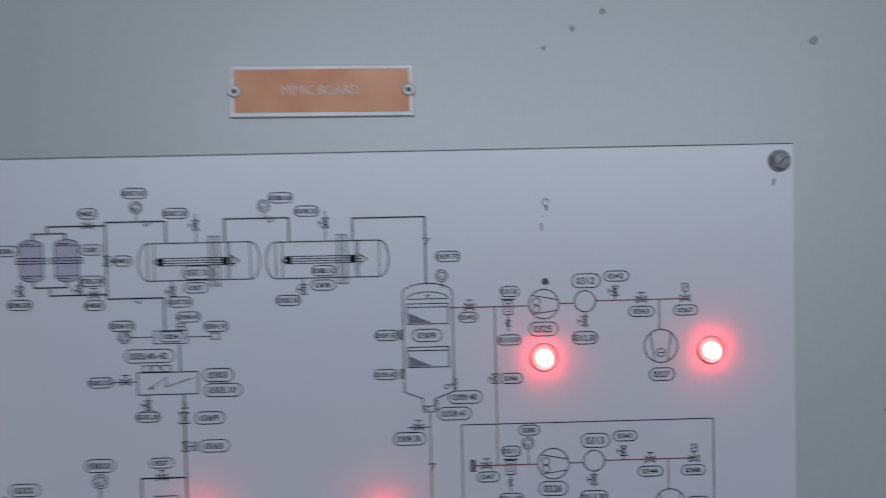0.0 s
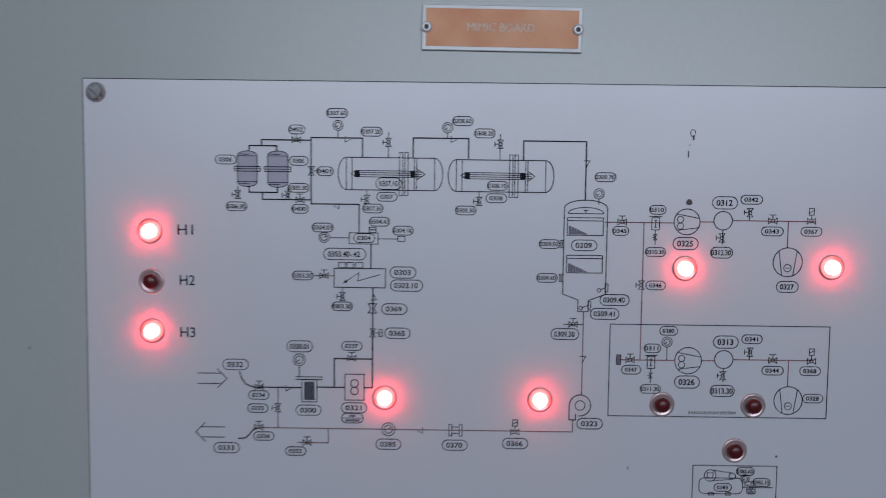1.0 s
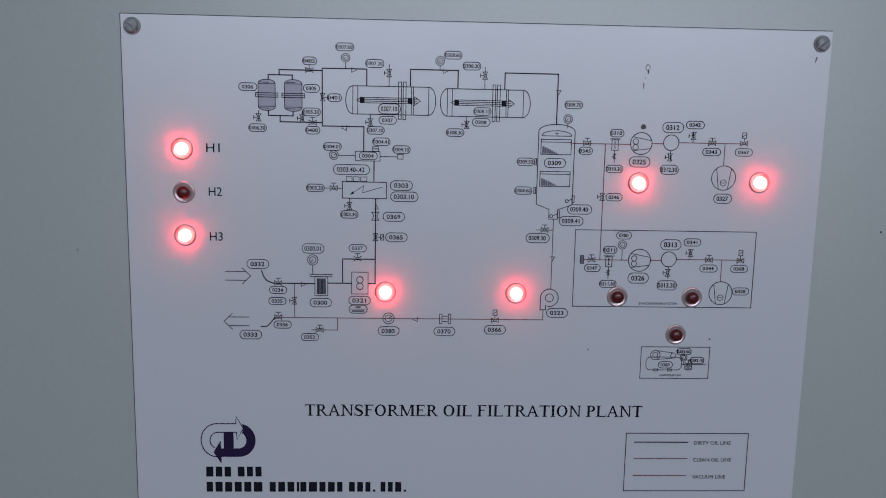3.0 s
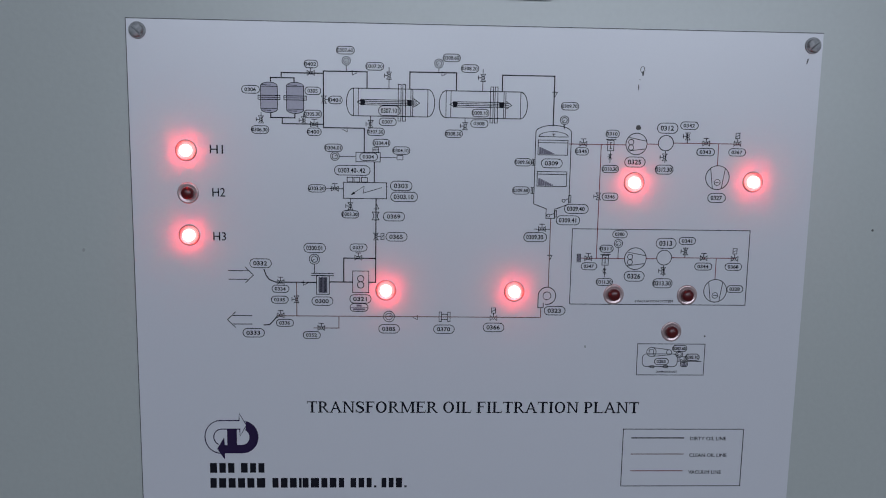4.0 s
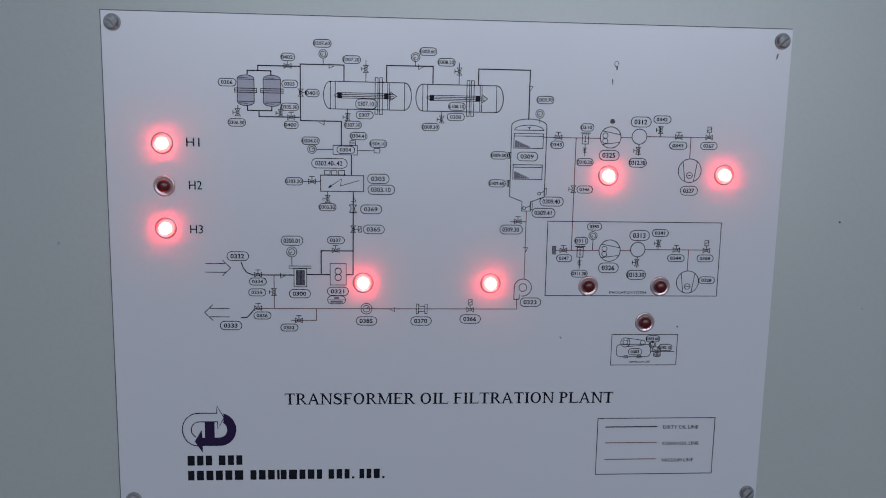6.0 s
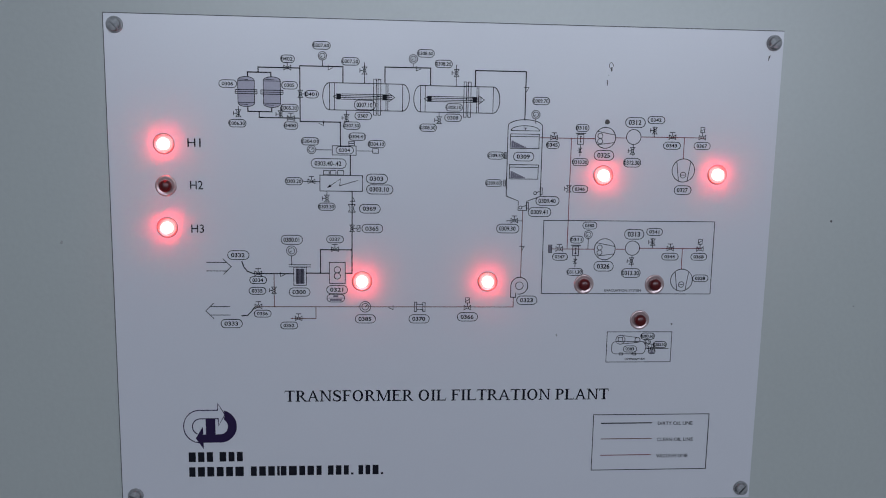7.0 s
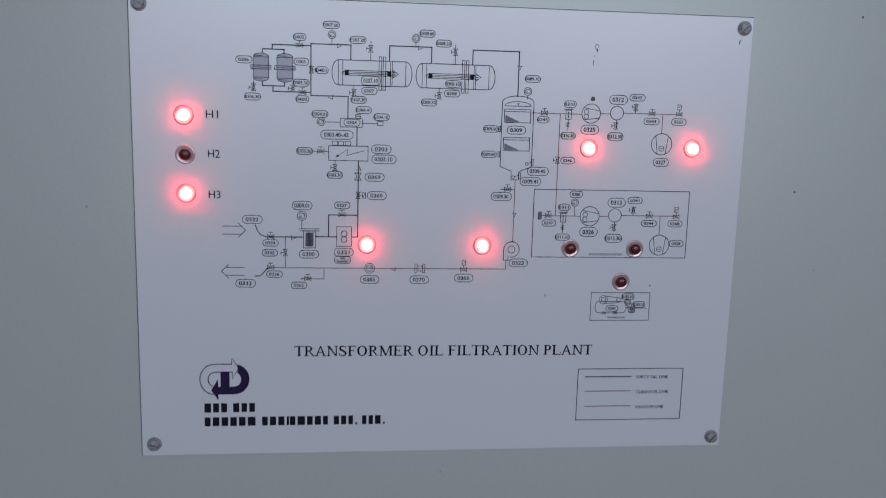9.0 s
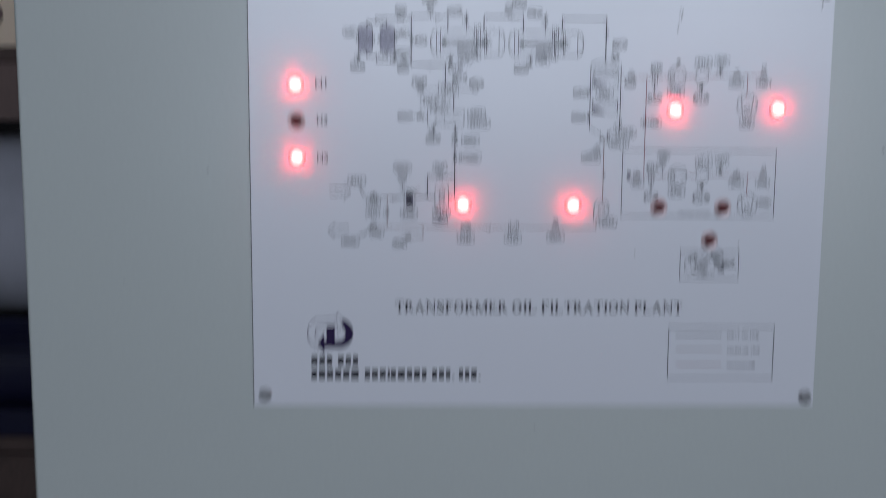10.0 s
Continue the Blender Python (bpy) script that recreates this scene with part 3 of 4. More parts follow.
# inlet, pump and return
tag("0332", 73, 138.6, 12.6, 5.3)
tag("0300.01", 104.8, 129.1, 12.7, 5.5)
pipe("curve", (74.9, 142.1), (76.1, 145.7), (78, 148.3), (81.6, 149.8))
flow_arrow(54.1, 145.7, 'right')
flow_arrow(67.6, 172.8, 'left')
pipe("dirty", (81.3, 149.8), (105.8, 149.8))
pipe("dirty", (113.3, 149.4), (127.2, 149.4))
pipe("dirty", (136.7, 149.4), (140.8, 149.4), (140.8, 99.6))
pipe("dirty", (121.9, 149.2), (121.9, 135), (140.7, 135))
valve(84.6, 149.7, 'h', 'up')
tag("0334", 84.5, 153.8, 10)
pipe("clean", (94, 149.9), (94, 170.1))
valve(93.9, 160.1, 'v', 'left')
tag("0335", 84, 160.4, 10)
arrow(99.2, 149.9, 'right')
gauge(104.6, 135.8, 3, 'down')
pipe("thin", (104.6, 139), (104.6, 144.3))
pipe("thin", (102.8, 144.3), (116.2, 144.3))
pipe("thin", (102.8, 145.6), (116.0, 145.6))
basket(105.8, 145.8, 113.3, 156.9)
tag("0300", 109.2, 161.1, 12.5, 5.1)
valve(130.5, 134.7, 'h', 'up')
tag("0337", 130.6, 128.6, 10.1)
gear_pump(127.2, 142.7, 136.7, 155.7)
tag("0321", 131.8, 159.6, 12.6, 5.1)
tag("--", 131, 164.8, 10.7, 4.8)
pipe("clean", (82.5, 170.2), (240.3, 170.2), (240.3, 164.1))
valve(84.4, 170, 'h', 'up')
pipe("curve", (82.5, 170.2), (80, 173.4), (77.9, 175.6), (74.2, 175.9))
tag("0336", 86.9, 174.5, 10.1)
tag("0333", 68.3, 180.7, 12.7, 5.2)
pipe("clean", (119, 170.2), (119, 177.5), (103.8, 177.5))
valve(108.5, 177.5, 'h', 'up')
tag("0352", 102.8, 181.9, 10.2)
gauge(148.9, 170.2, 3.3, 'right')
tag("0385", 149, 177.8, 12.4, 5.2)
arrow(164.6, 170.3, 'left')
spool(182.3, 170.2, 'h')
tag("0370", 182, 177.8, 12.5, 5.2)
valve(211.8, 170.7, 'h', 'motor')
tag("0366", 212, 176.5, 12.6, 5.3)
# degassing tank
gauge(250.5, 52.1, 2.5, 'down')
pipe("thin", (250.5, 54.5), (250.5, 57.3))
tag("0309.70", 253.4, 44, 10.2)
degasser(233.9, 59.2, 254.9, 101.3)
tag("0309", 243.9, 77.3, 12.4, 5.2)
tag("0309.50", 226.9, 76.9, 9.9)
tag("0309.60", 226.1, 93.5, 10)
tag("0309.40", 259.5, 104, 14.3, 5.4)
tag("0309.41", 254.8, 110.9, 14.1, 5.4)
pipe("clean", (244.4, 109.8), (244.4, 151.4))
pipe("thin", (234.6, 116.4), (244.3, 116.4))
valve(239.4, 116.3, 'h', 'up')
tag("0309.30", 235.5, 121.2, 13.7, 5.4)
arrow(244.2, 133.5, 'down')
scroll_pump(243.8, 156.8, 5.3)
tag("0323", 248.8, 165.9, 12.7, 5.3)
# vacuum line
pipe("vacuum", (253.6, 65.8), (287.3, 65.8))
pipe("vacuum", (300, 65.1), (306.9, 65.1))
pipe("vacuum", (315.9, 64.3), (356, 64.3))
valve(262.1, 65.6, 'h', 'up')
tag("0345", 261.5, 70, 7.9)
tag("0310", 279.3, 59.5, 8)
cartridge(278.4, 63)
tag("0310.30", 278.8, 80.1, 9.9)
blower(293.7, 65.2, 6.3)
tag("0325", 293.3, 75.8, 12.2, 5.9)
ring(311.2, 64.4, 4.5)
tag("0312", 311.8, 55.7, 12.2, 5.9)
pipe("thin", (311.2, 68.7), (311.2, 75.9))
valve(310.9, 72.8, 'v', 'left')
tag("0312.30", 311, 80, 10.7, 5.3)
pipe("thin", (323.9, 58), (323.9, 64.3))
valve(324.1, 60.3, 'v', 'left')
tag("0342", 324.7, 54, 10.5)
valve(335.3, 64.2, 'h', 'up')
tag("0343", 335.3, 69.3, 10.6)
valve(354.1, 64.1, 'h', 'motor')
tag("0367", 354.3, 69.2, 10.2)
pipe("vacuum", (342.9, 64.4), (342.9, 77.3))
vacuum_pump(343.4, 84.3, 7.1)
tag("0327", 343.7, 96.4, 10.7, 5.4)
pipe("vacuum", (272.8, 65.6), (272.8, 133.7))
valve(272.4, 96.4, 'v', 'left')
tag("0346", 279.4, 96.5, 9.5)
# evacuation system
frame_box(257.7, 115.9, 365.5, 161.7)
pipe("vacuum", (263.1, 133.6), (290, 133.6))
pipe("vacuum", (303.1, 133.5), (309.6, 133.5))
pipe("vacuum", (318.5, 132.8), (358.1, 132.8))
box(261.2, 131.2, 263.2, 135.9)
Ink().solid(261.5, 131.5, 262.9, 135.6).put("blind_flange", SHADE, panel, "grey hatched flange")
valve(267.9, 133.6, 'h', 'up')
tag("0347", 268.6, 138.5, 9.4)
tag("0311", 278.7, 127.7, 8.1)
cartridge(278.2, 131.4)
tag("0311.30", 278.3, 148, 10)
gauge(285.8, 124.5, 2.5, 'down')
pipe("thin", (285.9, 127), (285.9, 133.5))
tag("0380", 286.5, 118.9, 8.8)
blower(296.5, 133.6, 6.6)
tag("0326", 296.3, 144.3, 12.3, 6.1)
ring(314, 132.8, 4.5)
tag("0313", 314.7, 124.1, 12.2, 6.1)
pipe("thin", (314, 137.1), (314, 144.2))
valve(313.8, 140.9, 'v', 'left')
tag("0313.30", 313.8, 148.5, 11.9, 5.6)
pipe("thin", (326.6, 126.4), (326.6, 132.8))
valve(326.8, 128.9, 'v', 'left')
tag("0341", 327.5, 122.5, 10)
valve(338.1, 132.9, 'h', 'up')
tag("0344", 338.2, 138, 10.5)
valve(357.1, 133.1, 'h', 'motor')
tag("0368", 356.7, 138, 10.2)
pipe("vacuum", (345.9, 133.2), (345.9, 146))
vacuum_pump(346.5, 152.9, 7)
tag("0328", 358.6, 151.7, 9.9)
words("EVACUATION SYSTEM", 309.1, 159.6, 23.1)
# compressor
frame_box(300.7, 186.2, 342.4, 205.8)
compressor(304, 192.5, 325.7, 200.5)
gauge(326.7, 192.7, 2.1, 'down')
pipe("thin", (326.8, 194.9), (326.8, 197.1))
pipe("thin", (325.5, 197.1), (340.7, 197.1))
tag("0383.60", 326.8, 189, 8.8, 4)
tag("0383.10", 335, 194.5, 8.6, 4)
tag("0383", 315.9, 197.3, 8.6, 4)
tag("--", 330, 199.2, 4.4, 2.4)
valve(329.9, 197.1, 'h', 'up')
words("COMPRESSOR UNIT", 319.3, 203.8, 13.2)
# legend, title and captions
frame_box(294.5, 240.6, 370.3, 277.8)
pipe("dirty", (299.6, 246.3), (333, 246.3))
pipe("clean", (299.9, 256.8), (333.2, 256.8))
pipe("vacuum", (300, 267.8), (333.2, 267.8))
words("DIRTY OIL LINE", 348.2, 246.7, 22.9)
words("CLEAN OIL LINE", 348.7, 257.6, 23.7)
words("VACUUM LINE", 347.3, 268.7, 20.7)
words("H1", 48.7, 72.1, 7.6)
words("H2", 49.5, 96.9, 7.4)
words("H3", 49.5, 122.8, 7.4)


# the title in serif capitals, drawn letter by letter on a cap height of one
ADVANCE = {"T": 0.92, "R": 1.0, "A": 1.08, "N": 1.09, "S": 0.84, "F": 0.84, "O": 1.09, "M": 1.34, "E": 0.92, "I": 0.50, "L": 0.92, "P": 0.84, " ": 0.38}


def serif_letter(ch, u, v, s):
    """One capital with its foot at (u, v) and cap height s."""
    ink, st, th = Ink(), 0.185, 0.088

    def q(x, y):
        return (u + x * s, v - y * s)

    def bar(x0, y0, x1, y1):
        ink.fill([q(x0, y0), q(x1, y0), q(x1, y1), q(x0, y1)])

    def stem(x, top=True, foot=True, w=st):
        bar(x, 0, x + w, 1)
        for on, y in ((top, 1 - th * 0.8), (foot, 0)):
            if on:
                bar(x - 0.1, y, x + w + 0.1, y + th * 0.8)

    def bowl(cx, cy, rx, ry, thick, a0, a1):
        n = 24
        out = [(cx + rx * math.cos(radians(a0 + (a1 - a0) * i / n)), cy + ry * math.sin(radians(a0 + (a1 - a0) * i / n))) for i in range(n + 1)]
        inn = [(cx + (rx - thick) * math.cos(radians(a0 + (a1 - a0) * i / n)), cy + (ry - th) * math.sin(radians(a0 + (a1 - a0) * i / n))) for i in range(n + 1)]
        ink.slab([q(*p) for p in out], [q(*p) for p in inn])

    if ch == "T":
        stem(0.39, top=False)
        bar(0.04, 1 - th, 0.88, 1)
        ink.fill([q(0.04, 1), q(0.09, 1), q(0.08, 0.78), q(0.04, 0.78)])
        ink.fill([q(0.83, 1), q(0.88, 1), q(0.88, 0.78), q(0.84, 0.78)])
    elif ch in "RP":
        stem(0.15)
        bar(0.25, 1 - th, 0.48, 1)
        bar(0.25, 0.46, 0.48, 0.46 + th)
        bowl(0.46, 0.73, 0.32, 0.27, st, -90, 90)
        if ch == "R":
            ink.fill([q(0.42, 0.48), q(0.58, 0.48), q(0.98, 0), q(0.80, 0)])
            bar(0.80, 0, 1.02, th * 0.7)
    elif ch == "A":
        ink.fill([q(0.50, 1), q(0.58, 1), q(0.99, 0), q(0.83, 0), q(0.50, 0.86)])
        ink.fill([q(0.49, 1), q(0.56, 0.9), q(0.22, 0), q(0.11, 0)])
        bar(0.28, 0.32, 0.74, 0.32 + th)
        bar(0.02, 0, 0.31, th * 0.8)
        bar(0.72, 0, 1.07, th * 0.8)
    elif ch == "N":
        bar(0.16, 0, 0.16 + th * 1.25, 1)
        bar(0.85, 0, 0.85 + th * 1.25, 1)
        ink.fill([q(0.10, 1), q(0.31, 1), q(0.95, 0), q(0.84, 0)])
        for a, b, y in ((0.02, 0.28, 1 - th * 0.8), (0.74, 1.05, 1 - th * 0.8), (0.04, 0.36, 0)):
            bar(a, y, b, y + th * 0.8)
    elif ch == "S":
        pts = [(0.70, 0.78), (0.62, 0.93), (0.42, 0.975), (0.22, 0.91), (0.16, 0.76), (0.24, 0.62), (0.46, 0.50), (0.66, 0.38), (0.71, 0.24), (0.62, 0.09), (0.40, 0.025), (0.18, 0.09), (0.10, 0.26)]
        wid = [0.05, 0.08, 0.10, 0.14, 0.17, 0.19, 0.20, 0.19, 0.17, 0.14, 0.10, 0.08, 0.05]
        left, right = [], []
        for i, (x, y) in enumerate(pts):
            d = Vector(pts[min(i + 1, 12)]) - Vector(pts[max(i - 1, 0)])
            d = Vector((-d.y, d.x)).normalized() * wid[i] / 2
            left.append(q(x + d.x, y + d.y))
            right.append(q(x - d.x, y - d.y))
        ink.slab(left, right)
        bar(0.68, 0.70, 0.73, 0.99)
        bar(0.07, 0.01, 0.12, 0.30)
    elif ch in "FEL":
        stem(0.15)
        if ch in "FE":
            bar(0.25, 1 - th, 0.80, 1)
            bar(0.76, 0.79, 0.80, 1)
            bar(0.25, 0.50, 0.62, 0.50 + th)
            bar(0.60, 0.41, 0.64, 0.65)
        if ch in "EL":
            bar(0.25, 0, 0.85, th)
            ink.fill([q(0.82, 0), q(0.86, 0), q(0.91, 0.25), q(0.88, 0.25)])
    elif ch == "O":
        bowl(0.545, 0.5, 0.46, 0.515, st, 0, 180)
        bowl(0.545, 0.5, 0.46, 0.515, st, 180, 360)
    elif ch == "M":
        bar(0.18, 0, 0.18 + th * 1.25, 1)
        stem(1.04)
        ink.fill([q(0.12, 1), q(0.32, 1), q(0.73, 0.12), q(0.63, 0.0)])
        ink.fill([q(1.02, 1), q(1.12, 1), q(0.71, 0.0), q(0.63, 0.0)])
        bar(0.02, 1 - th * 0.8, 0.30, 1)
        bar(0.05, 0, 0.38, th * 0.8)
    elif ch == "I":
        stem(0.18)
    return ink


TITLE, TITLE_L, TITLE_R, TITLE_FOOT, TITLE_CAP = "TRANSFORMER OIL FILTRATION PLANT", 99.3, 303.6, 230.3, 7.1
total = sum(ADVANCE[c] for c in TITLE)
pace = (TITLE_R - TITLE_L) / total
at = TITLE_L
for c in TITLE:
    if c != " ":
        ink = serif_letter(c, 0, 0, TITLE_CAP)
        ink.verts = [(x * pace / TITLE_CAP, y, z) for x, y, z in ink.verts]
        ob = ink.put("title_letter", INK, panel)
        ob.location = (at / 1000, 0, -TITLE_FOOT / 1000)
    at += ADVANCE[c] * pace

# the maker's mark, two hooked arrows, and its name as plain bars


def turn_arc(u, v, ru, rv, a0, a1, steps=14):
    return [(u + ru * math.cos(radians(a0 + (a1 - a0) * i / steps)), v + rv * math.sin(radians(a0 + (a1 - a0) * i / steps))) for i in range(steps + 1)]


outline = turn_arc(47.4, 245.8, 9.5, 10.40, 93, 270) + [(58.6, 235.4), (58.8, 231.0), (63.0, 238.3), (59.1, 245.4), (58.9, 240.8)]
outline += turn_arc(48.0, 245.9, 4.8, 5.07, 270, 114)
Ink().stroke(outline, 0.55).put("makers_mark", NAVY, panel, "outlined hooked arrow of the maker's mark")
solid = turn_arc(60.4, 245.8, 9.75, 10.40, -79, 90) + [(49.7, 256.2), (49.7, 260.4), (45.1, 253.3), (49.4, 246.0), (49.7, 251.0), (51.3, 251.0), (51.3, 240.9), (57.1, 240.9), (57.1, 251.0)]
solid += turn_arc(60.1, 245.9, 4.6, 5.02, 90, -62) + [(63.1, 238.3)]
Ink().fill(solid).put("makers_mark", NAVY, panel, "solid navy hooked arrow of the maker's mark")
WIDE = {"n": 0.667, "w": 0.722, "x": 0.833, "i": 0.278, "t": 0.611, ".": 0.278}
for foot, high, left, right, cells in ((268.7, 6.2, 40.2, 56.4, "wnn"), (268.7, 6.2, 58.9, 74.6, "wnn"), (278.4, 6.2, 40.2, 75.0, "nwwwwx"), (278.4, 6.2, 77.9, 123.2, "nwwinxnwt"),
                                       (278.4, 6.2, 125.7, 142.2, "nnt."), (278.4, 6.2, 144.8, 160.9, "ttw.")):
    step, u = (right - left) / sum(WIDE[c] for c in cells), left
    for c in cells:
        Ink().solid(u + 0.3, foot - (1.3 if c == "." else high), u + WIDE[c] * step - (0.3 if c in "i." else 1.2), foot).put("name_bar", INK, panel)
        u += WIDE[c] * step

# marks of wear on the printed face
ink = Ink().arc(295.2, 22.2, 1.2, 0.35, 60, 380, 1.7).fill([(295.0, 23.4), (296.0, 23.0), (295.9, 25.6), (295.2, 25.8)])
ink.fill([(292.9, 30.8), (293.5, 30.9), (293.5, 34.2), (293.1, 34.1)]).fill([(293.6, 27.6), (294.0, 27.7), (293.9, 28.6)])
ink.put("scratch_mark", GRIME_AND_SHADE, panel, "dark chipped scratch")
Ink().fill([(294.4 + 1.5 * (1 + 0.12 * math.sin(3 * a)) * math.cos(a), 55.6 + 1.6 * (1 + 0.1 * math.cos(2 * a)) * math.sin(a)) for a in [k * math.pi / 7 for k in range(14)]]).put("scratch_mark", GRIME_AND_SHADE, panel, "round black spot")
Ink().fill([(391.9, 17.3), (392.4, 17.2), (393.3, 14.0), (392.4, 14.2)]).put("scratch_mark", GRIME_AND_SHADE, panel, "short black tick")
Ink().arc(341.8, 181.2, 0.3, 0.5).put("scratch_mark", GRIME_AND_SHADE, panel, "small black dot")
Ink().fill([(267.7, 187.5), (268.5, 187.2), (268.9, 188.6), (268.1, 189.2)]).put("scratch_mark", FAINT, panel, "faint grey spot")

# ---------------------------------------------------------------- pilot lamps
BEZEL = [(6.25, 0), (6.1, 0.22), (5.85, 0.4), (5.6, 0.5), (5.35, 0.54), (5.1, 0.5), (4.75, 0.38), (4.2, 0.2), (3.75, 0.12), (0.0, 0.1)]
LENS = [(3.7, 0.12), (3.7, 1.7), (3.6, 2.3), (3.25, 2.95), (2.7, 3.4), (1.9, 3.75), (1.0, 3.93), (0.0, 4.0)]


def pilot_lamp(u, v, lit):
    ob = thing("pilot_lamp", pose(-0.2 + u / 1000, 0, 1.5 - v / 1000), "lit red pilot lamp in a grey bezel on the panel" if lit else "unlit dark red pilot lamp in a grey bezel on the panel", "pilot lamp", "pilot lamps on the panel")
    part("bezel", lathe(BEZEL), BEZEL_GREY, ob, "round chromed bezel", smooth=True)
    part("lens", lathe(LENS), LENS_ON if lit else LENS_OFF, ob, "glowing red lens" if lit else "dark red lens", smooth=True)
    return ob


lamps = {True: pilot_lamp(31.3, 73.0, True), False: pilot_lamp(31.8, 97.6, False)}
for u, v, lit in ((31.9, 122.3, True), (146.9, 154.3, True), (223.9, 154.3, True), (293.4, 88.0, True), (365.0, 86.6, True),
                  (284.3, 155.7, False), (329.3, 155.7, False), (321.0, 178.5, False)):
    copy_thing(lamps[lit], pose(-0.2 + u / 1000, 0, 1.5 - v / 1000))

# ---------------------------------------------------------------- slotted screws in the corners
first = thing("screw", pose(-0.2 + 0.0060, 0, 1.5 - 0.0060, 0, 45, 0), "dull zinc slotted screw with a washer in the panel's corner", "screw", "corner screws of the panel")
part("washer", lathe([(4.75, 0), (4.75, 0.6), (4.55, 0.8), (3, 0.8), (0, 0.8)]), ZINC, first, "thin round washer", smooth=True)
bm = lathe([(3.75, 0.7), (3.8, 1.6), (0, 1.6)])
for start, shift in ((0.0, 0.5), (math.pi, -0.5)):
    lathe([(0, 1.5), (3.35, 1.5), (3.35, 2.9), (3.2, 3.2), (2.9, 3.35), (0, 3.5)], 18, start, math.pi, (0, shift), bm)
part("head", bm, ZINC, first, "slotted round head", smooth=True)
for u, v, turn in ((395.0, 6.6, -40), (7.6, 290.2, 20), (394.9, 291.6, -50)):
    copy_thing(first, pose(-0.2 + u / 1000, 0, 1.5 - v / 1000, 0, turn, 0))

# ---------------------------------------------------------------- nameplate over the panel
NP_W, NP_H = 77.2, 21.7
plate = thing("nameplate", pose(-0.0364, FRONT, 1.5378, 0, 0.5, 0), "small copper-coloured nameplate with a bare metal rim, riveted to the cabinet", "nameplate")
part("backing", block(0, -0.0016, -NP_H / 1000, NP_W / 1000, 0.0, 0, 0.0004), ALLOY, plate, "bare aluminium rim")
part("copper_field", block(0.0019, -0.00175, -(NP_H - 1.9) / 1000, (NP_W - 1.9) / 1000, -0.0014, -0.0018, 0.00005), COPPER, plate, "copper-coloured face")
ob = lettering("MIMIC BOARD", NP_W / 2 - 0.6, NP_H / 2 - 0.4, 32.2, 4.0, LETTER, plate, "lettering", "pale letters")
ob.location.y = -0.00172
for u in (2.2, NP_W - 2.2):
    ob = part("rivet", lathe([(2.7, 0), (2.7, 0.4), (2.4, 0.9), (1.8, 1.2), (1.25, 1.1), (1.0, 0.3), (0, 0.25)], 20), RIVET, plate, "hollow rivet", smooth=True)
    ob.location = (u / 1000, -0.0016, -NP_H / 2000)
    # a dark disc paints the shade down the hollow rivet
    ob = part("rivet_hole_shade", lathe([(1.05, 0.3), (1.05, 0.45), (0, 0.5)], 16), GRIME_AND_SHADE, plate, "dark disc for the shade in the rivet hole", smooth=True)
    ob.location = (u / 1000, -0.0016, -NP_H / 2000)

# ---------------------------------------------------------------- plant beyond the cabinet's edge


def drum(x0, x1, r, bm=None, steps=40, bulge=0.0):
    """A lying cylinder along x with domed ends, about the origin's height."""
    bm = bm or bmesh.new()
    prof = [(x0 - bulge, 0.0), (x0 - bulge * 0.8, r * 0.5), (x0, r), (x1, r), (x1 + bulge * 0.8, r * 0.5), (x1 + bulge, 0.0)]
    rows = [[bm.verts.new((x, q * math.cos(2 * math.pi * i / steps), q * math.sin(2 * math.pi * i / steps))) for x, q in prof] for i in range(steps)]
    for i in range(steps):
        a, b = rows[i], rows[(i + 1) % steps]
        for k in range(len(prof) - 1):
            bm.faces.new([a[k], a[k + 1], b[k + 1], b[k]])
    bmesh.ops.remove_doubles(bm, verts=bm.verts, dist=1e-6)
    bmesh.ops.recalc_face_normals(bm, faces=bm.faces)
    return bm


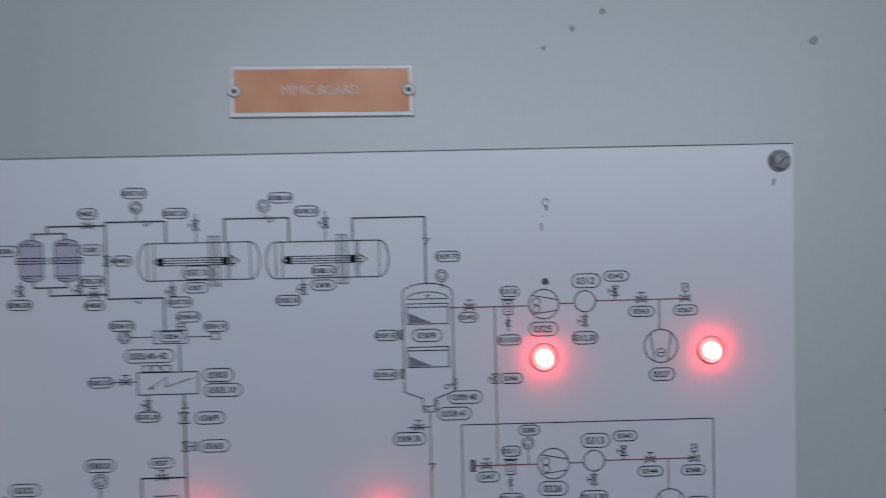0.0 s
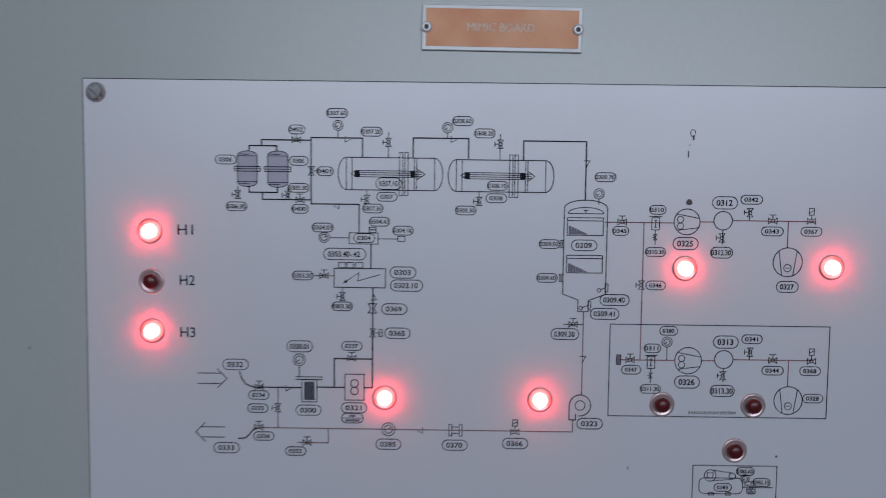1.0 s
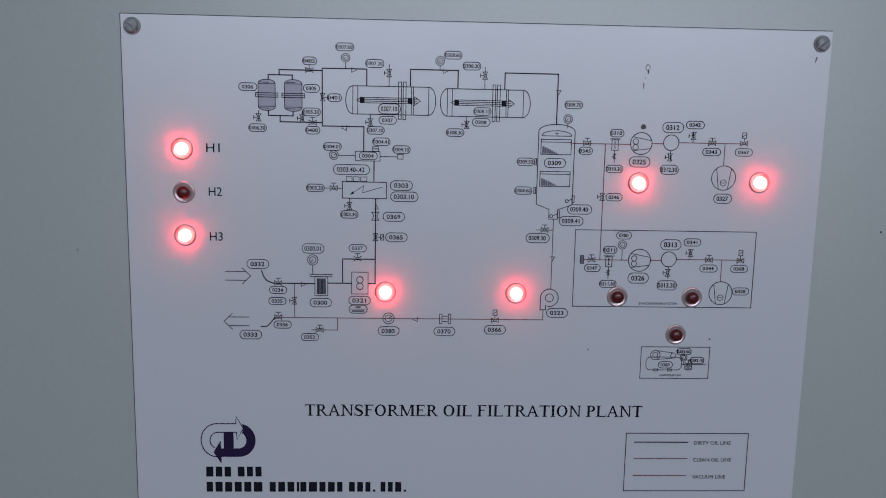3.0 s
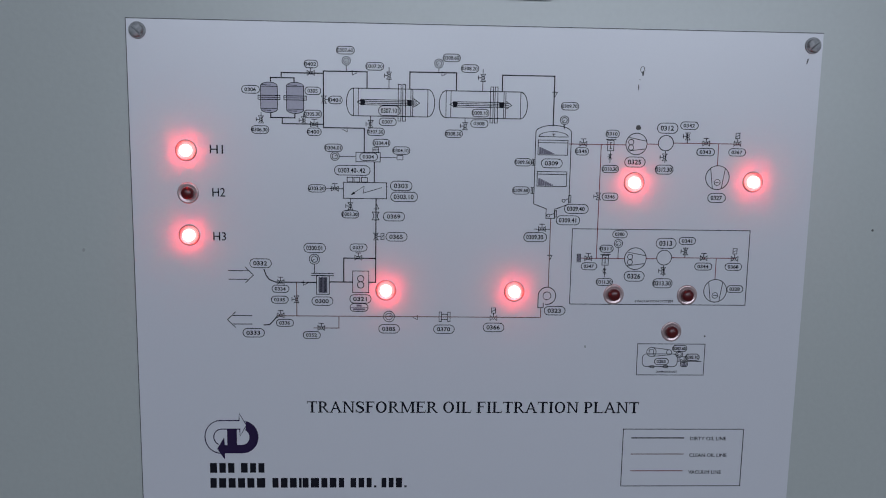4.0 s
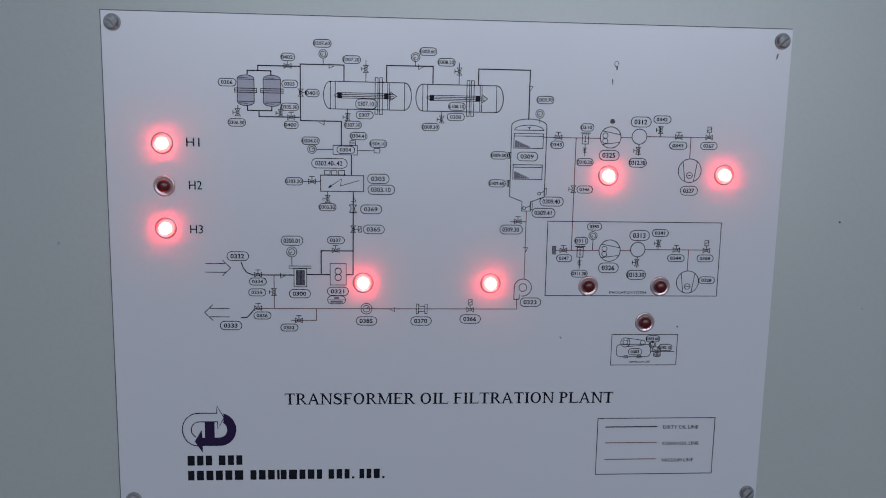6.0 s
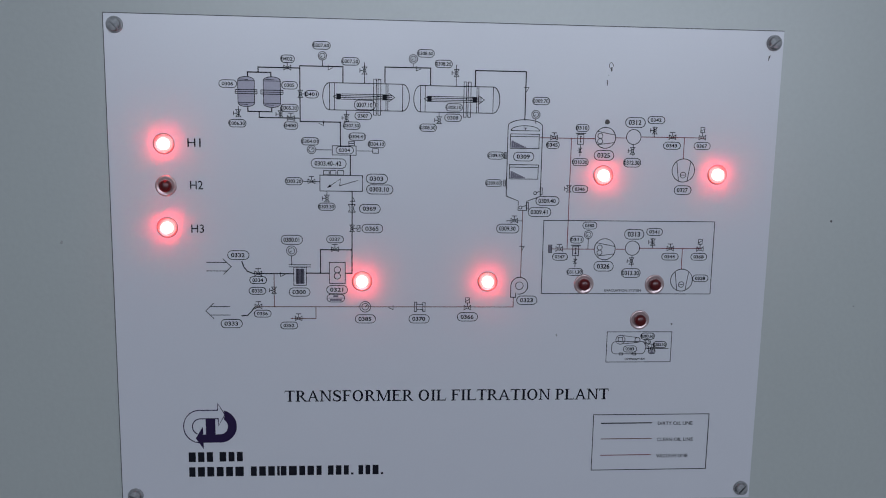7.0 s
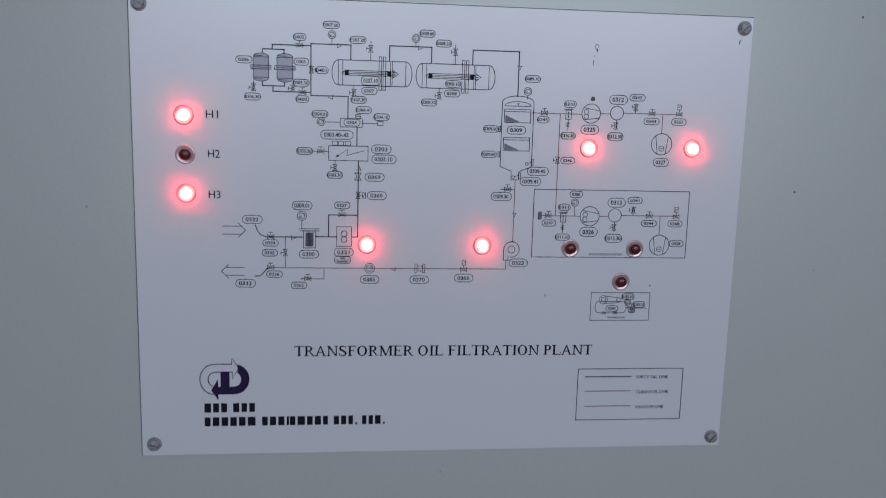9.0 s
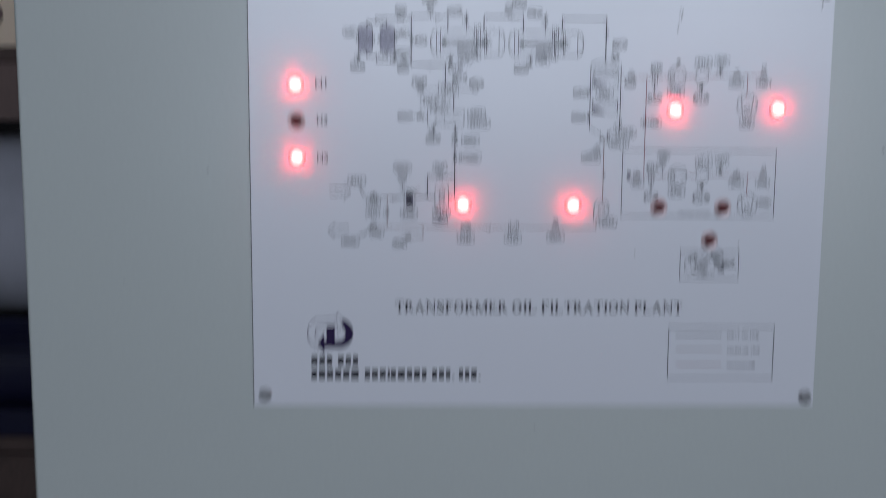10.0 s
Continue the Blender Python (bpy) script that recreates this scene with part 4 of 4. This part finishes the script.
rack = thing("steel_rack", pose(-1.3, 1.3, 0), "rusty brown steel rack that carries the plant", "rack")
for x in (-0.75, 0.75):
    for y in (-0.24, 0.24):
        part("post", block(x - 0.03, y - 0.03, 0, x + 0.03, y + 0.03, 1.552, 0.003), RUST, rack)
part("crossbar", block(-0.72, -0.276, 1.445, 0.72, -0.25, 1.552, 0.003), BROWN, rack, "brown painted crossbar")
for z in (0.80, 1.552):
    part("shelf", block(-0.8, -0.28, z, 0.8, 0.28, z + 0.03, 0.004), RUST, rack, "brown steel shelf")
part("lower_panel", block(-0.72, -0.262, 0.05, 0.72, -0.25, 0.79, 0.003), RUST, rack, "dark rusty sheet")

tank = thing("oil_vessel", pose(-1.3, 1.26, 1.235), "blue-grey enamelled lying oil vessel on the rack", "tank")
part("shell", drum(-0.62, 0.62, 0.195, bulge=0.06), BLUEGREY, tank, smooth=True)
for x in (-0.52, 0.52):
    part("saddle", block(x - 0.03, -0.12, -0.405, x + 0.03, 0.12, -0.12, 0.003), RUST, tank, "brown saddle")

motor = thing("electric_motor", pose(-1.05, 1.12, 0.952), "dark navy finned electric motor on the rack's shelf", "motor")
part("casing", drum(-0.2, 0.34, 0.082, bulge=0.02), MOTOR, motor, smooth=True)
for i in range(10):
    a = math.pi * (0.1 + 0.8 * i / 9)
    bm = block(-0.16, 0.078, -0.003, 0.30, 0.096, 0.003)
    bm.transform(Matrix.Rotation(a, 4, "X"))
    part("fin", bm, MOTOR, motor)
part("foot", block(-0.12, -0.09, -0.122, 0.26, 0.09, -0.07, 0.003), MOTOR, motor)

junction = thing("junction_box", pose(-0.86, 1.22, 1.582), "beige plastic junction box with a round dark hole, on the rack", "box")
part("casing", block(-0.22, -0.10, 0, 0.12, 0.10, 0.24, 0.008), BEIGE, junction, smooth=True)
gland = lathe([(22, 0), (22, 6), (17, 8), (14, 6), (14, 1), (0, 1)], 24)
ob = part("gland", gland, BROWN, junction, "dark round gland", smooth=True)
ob.location = (-0.071, -0.10, 0.074)
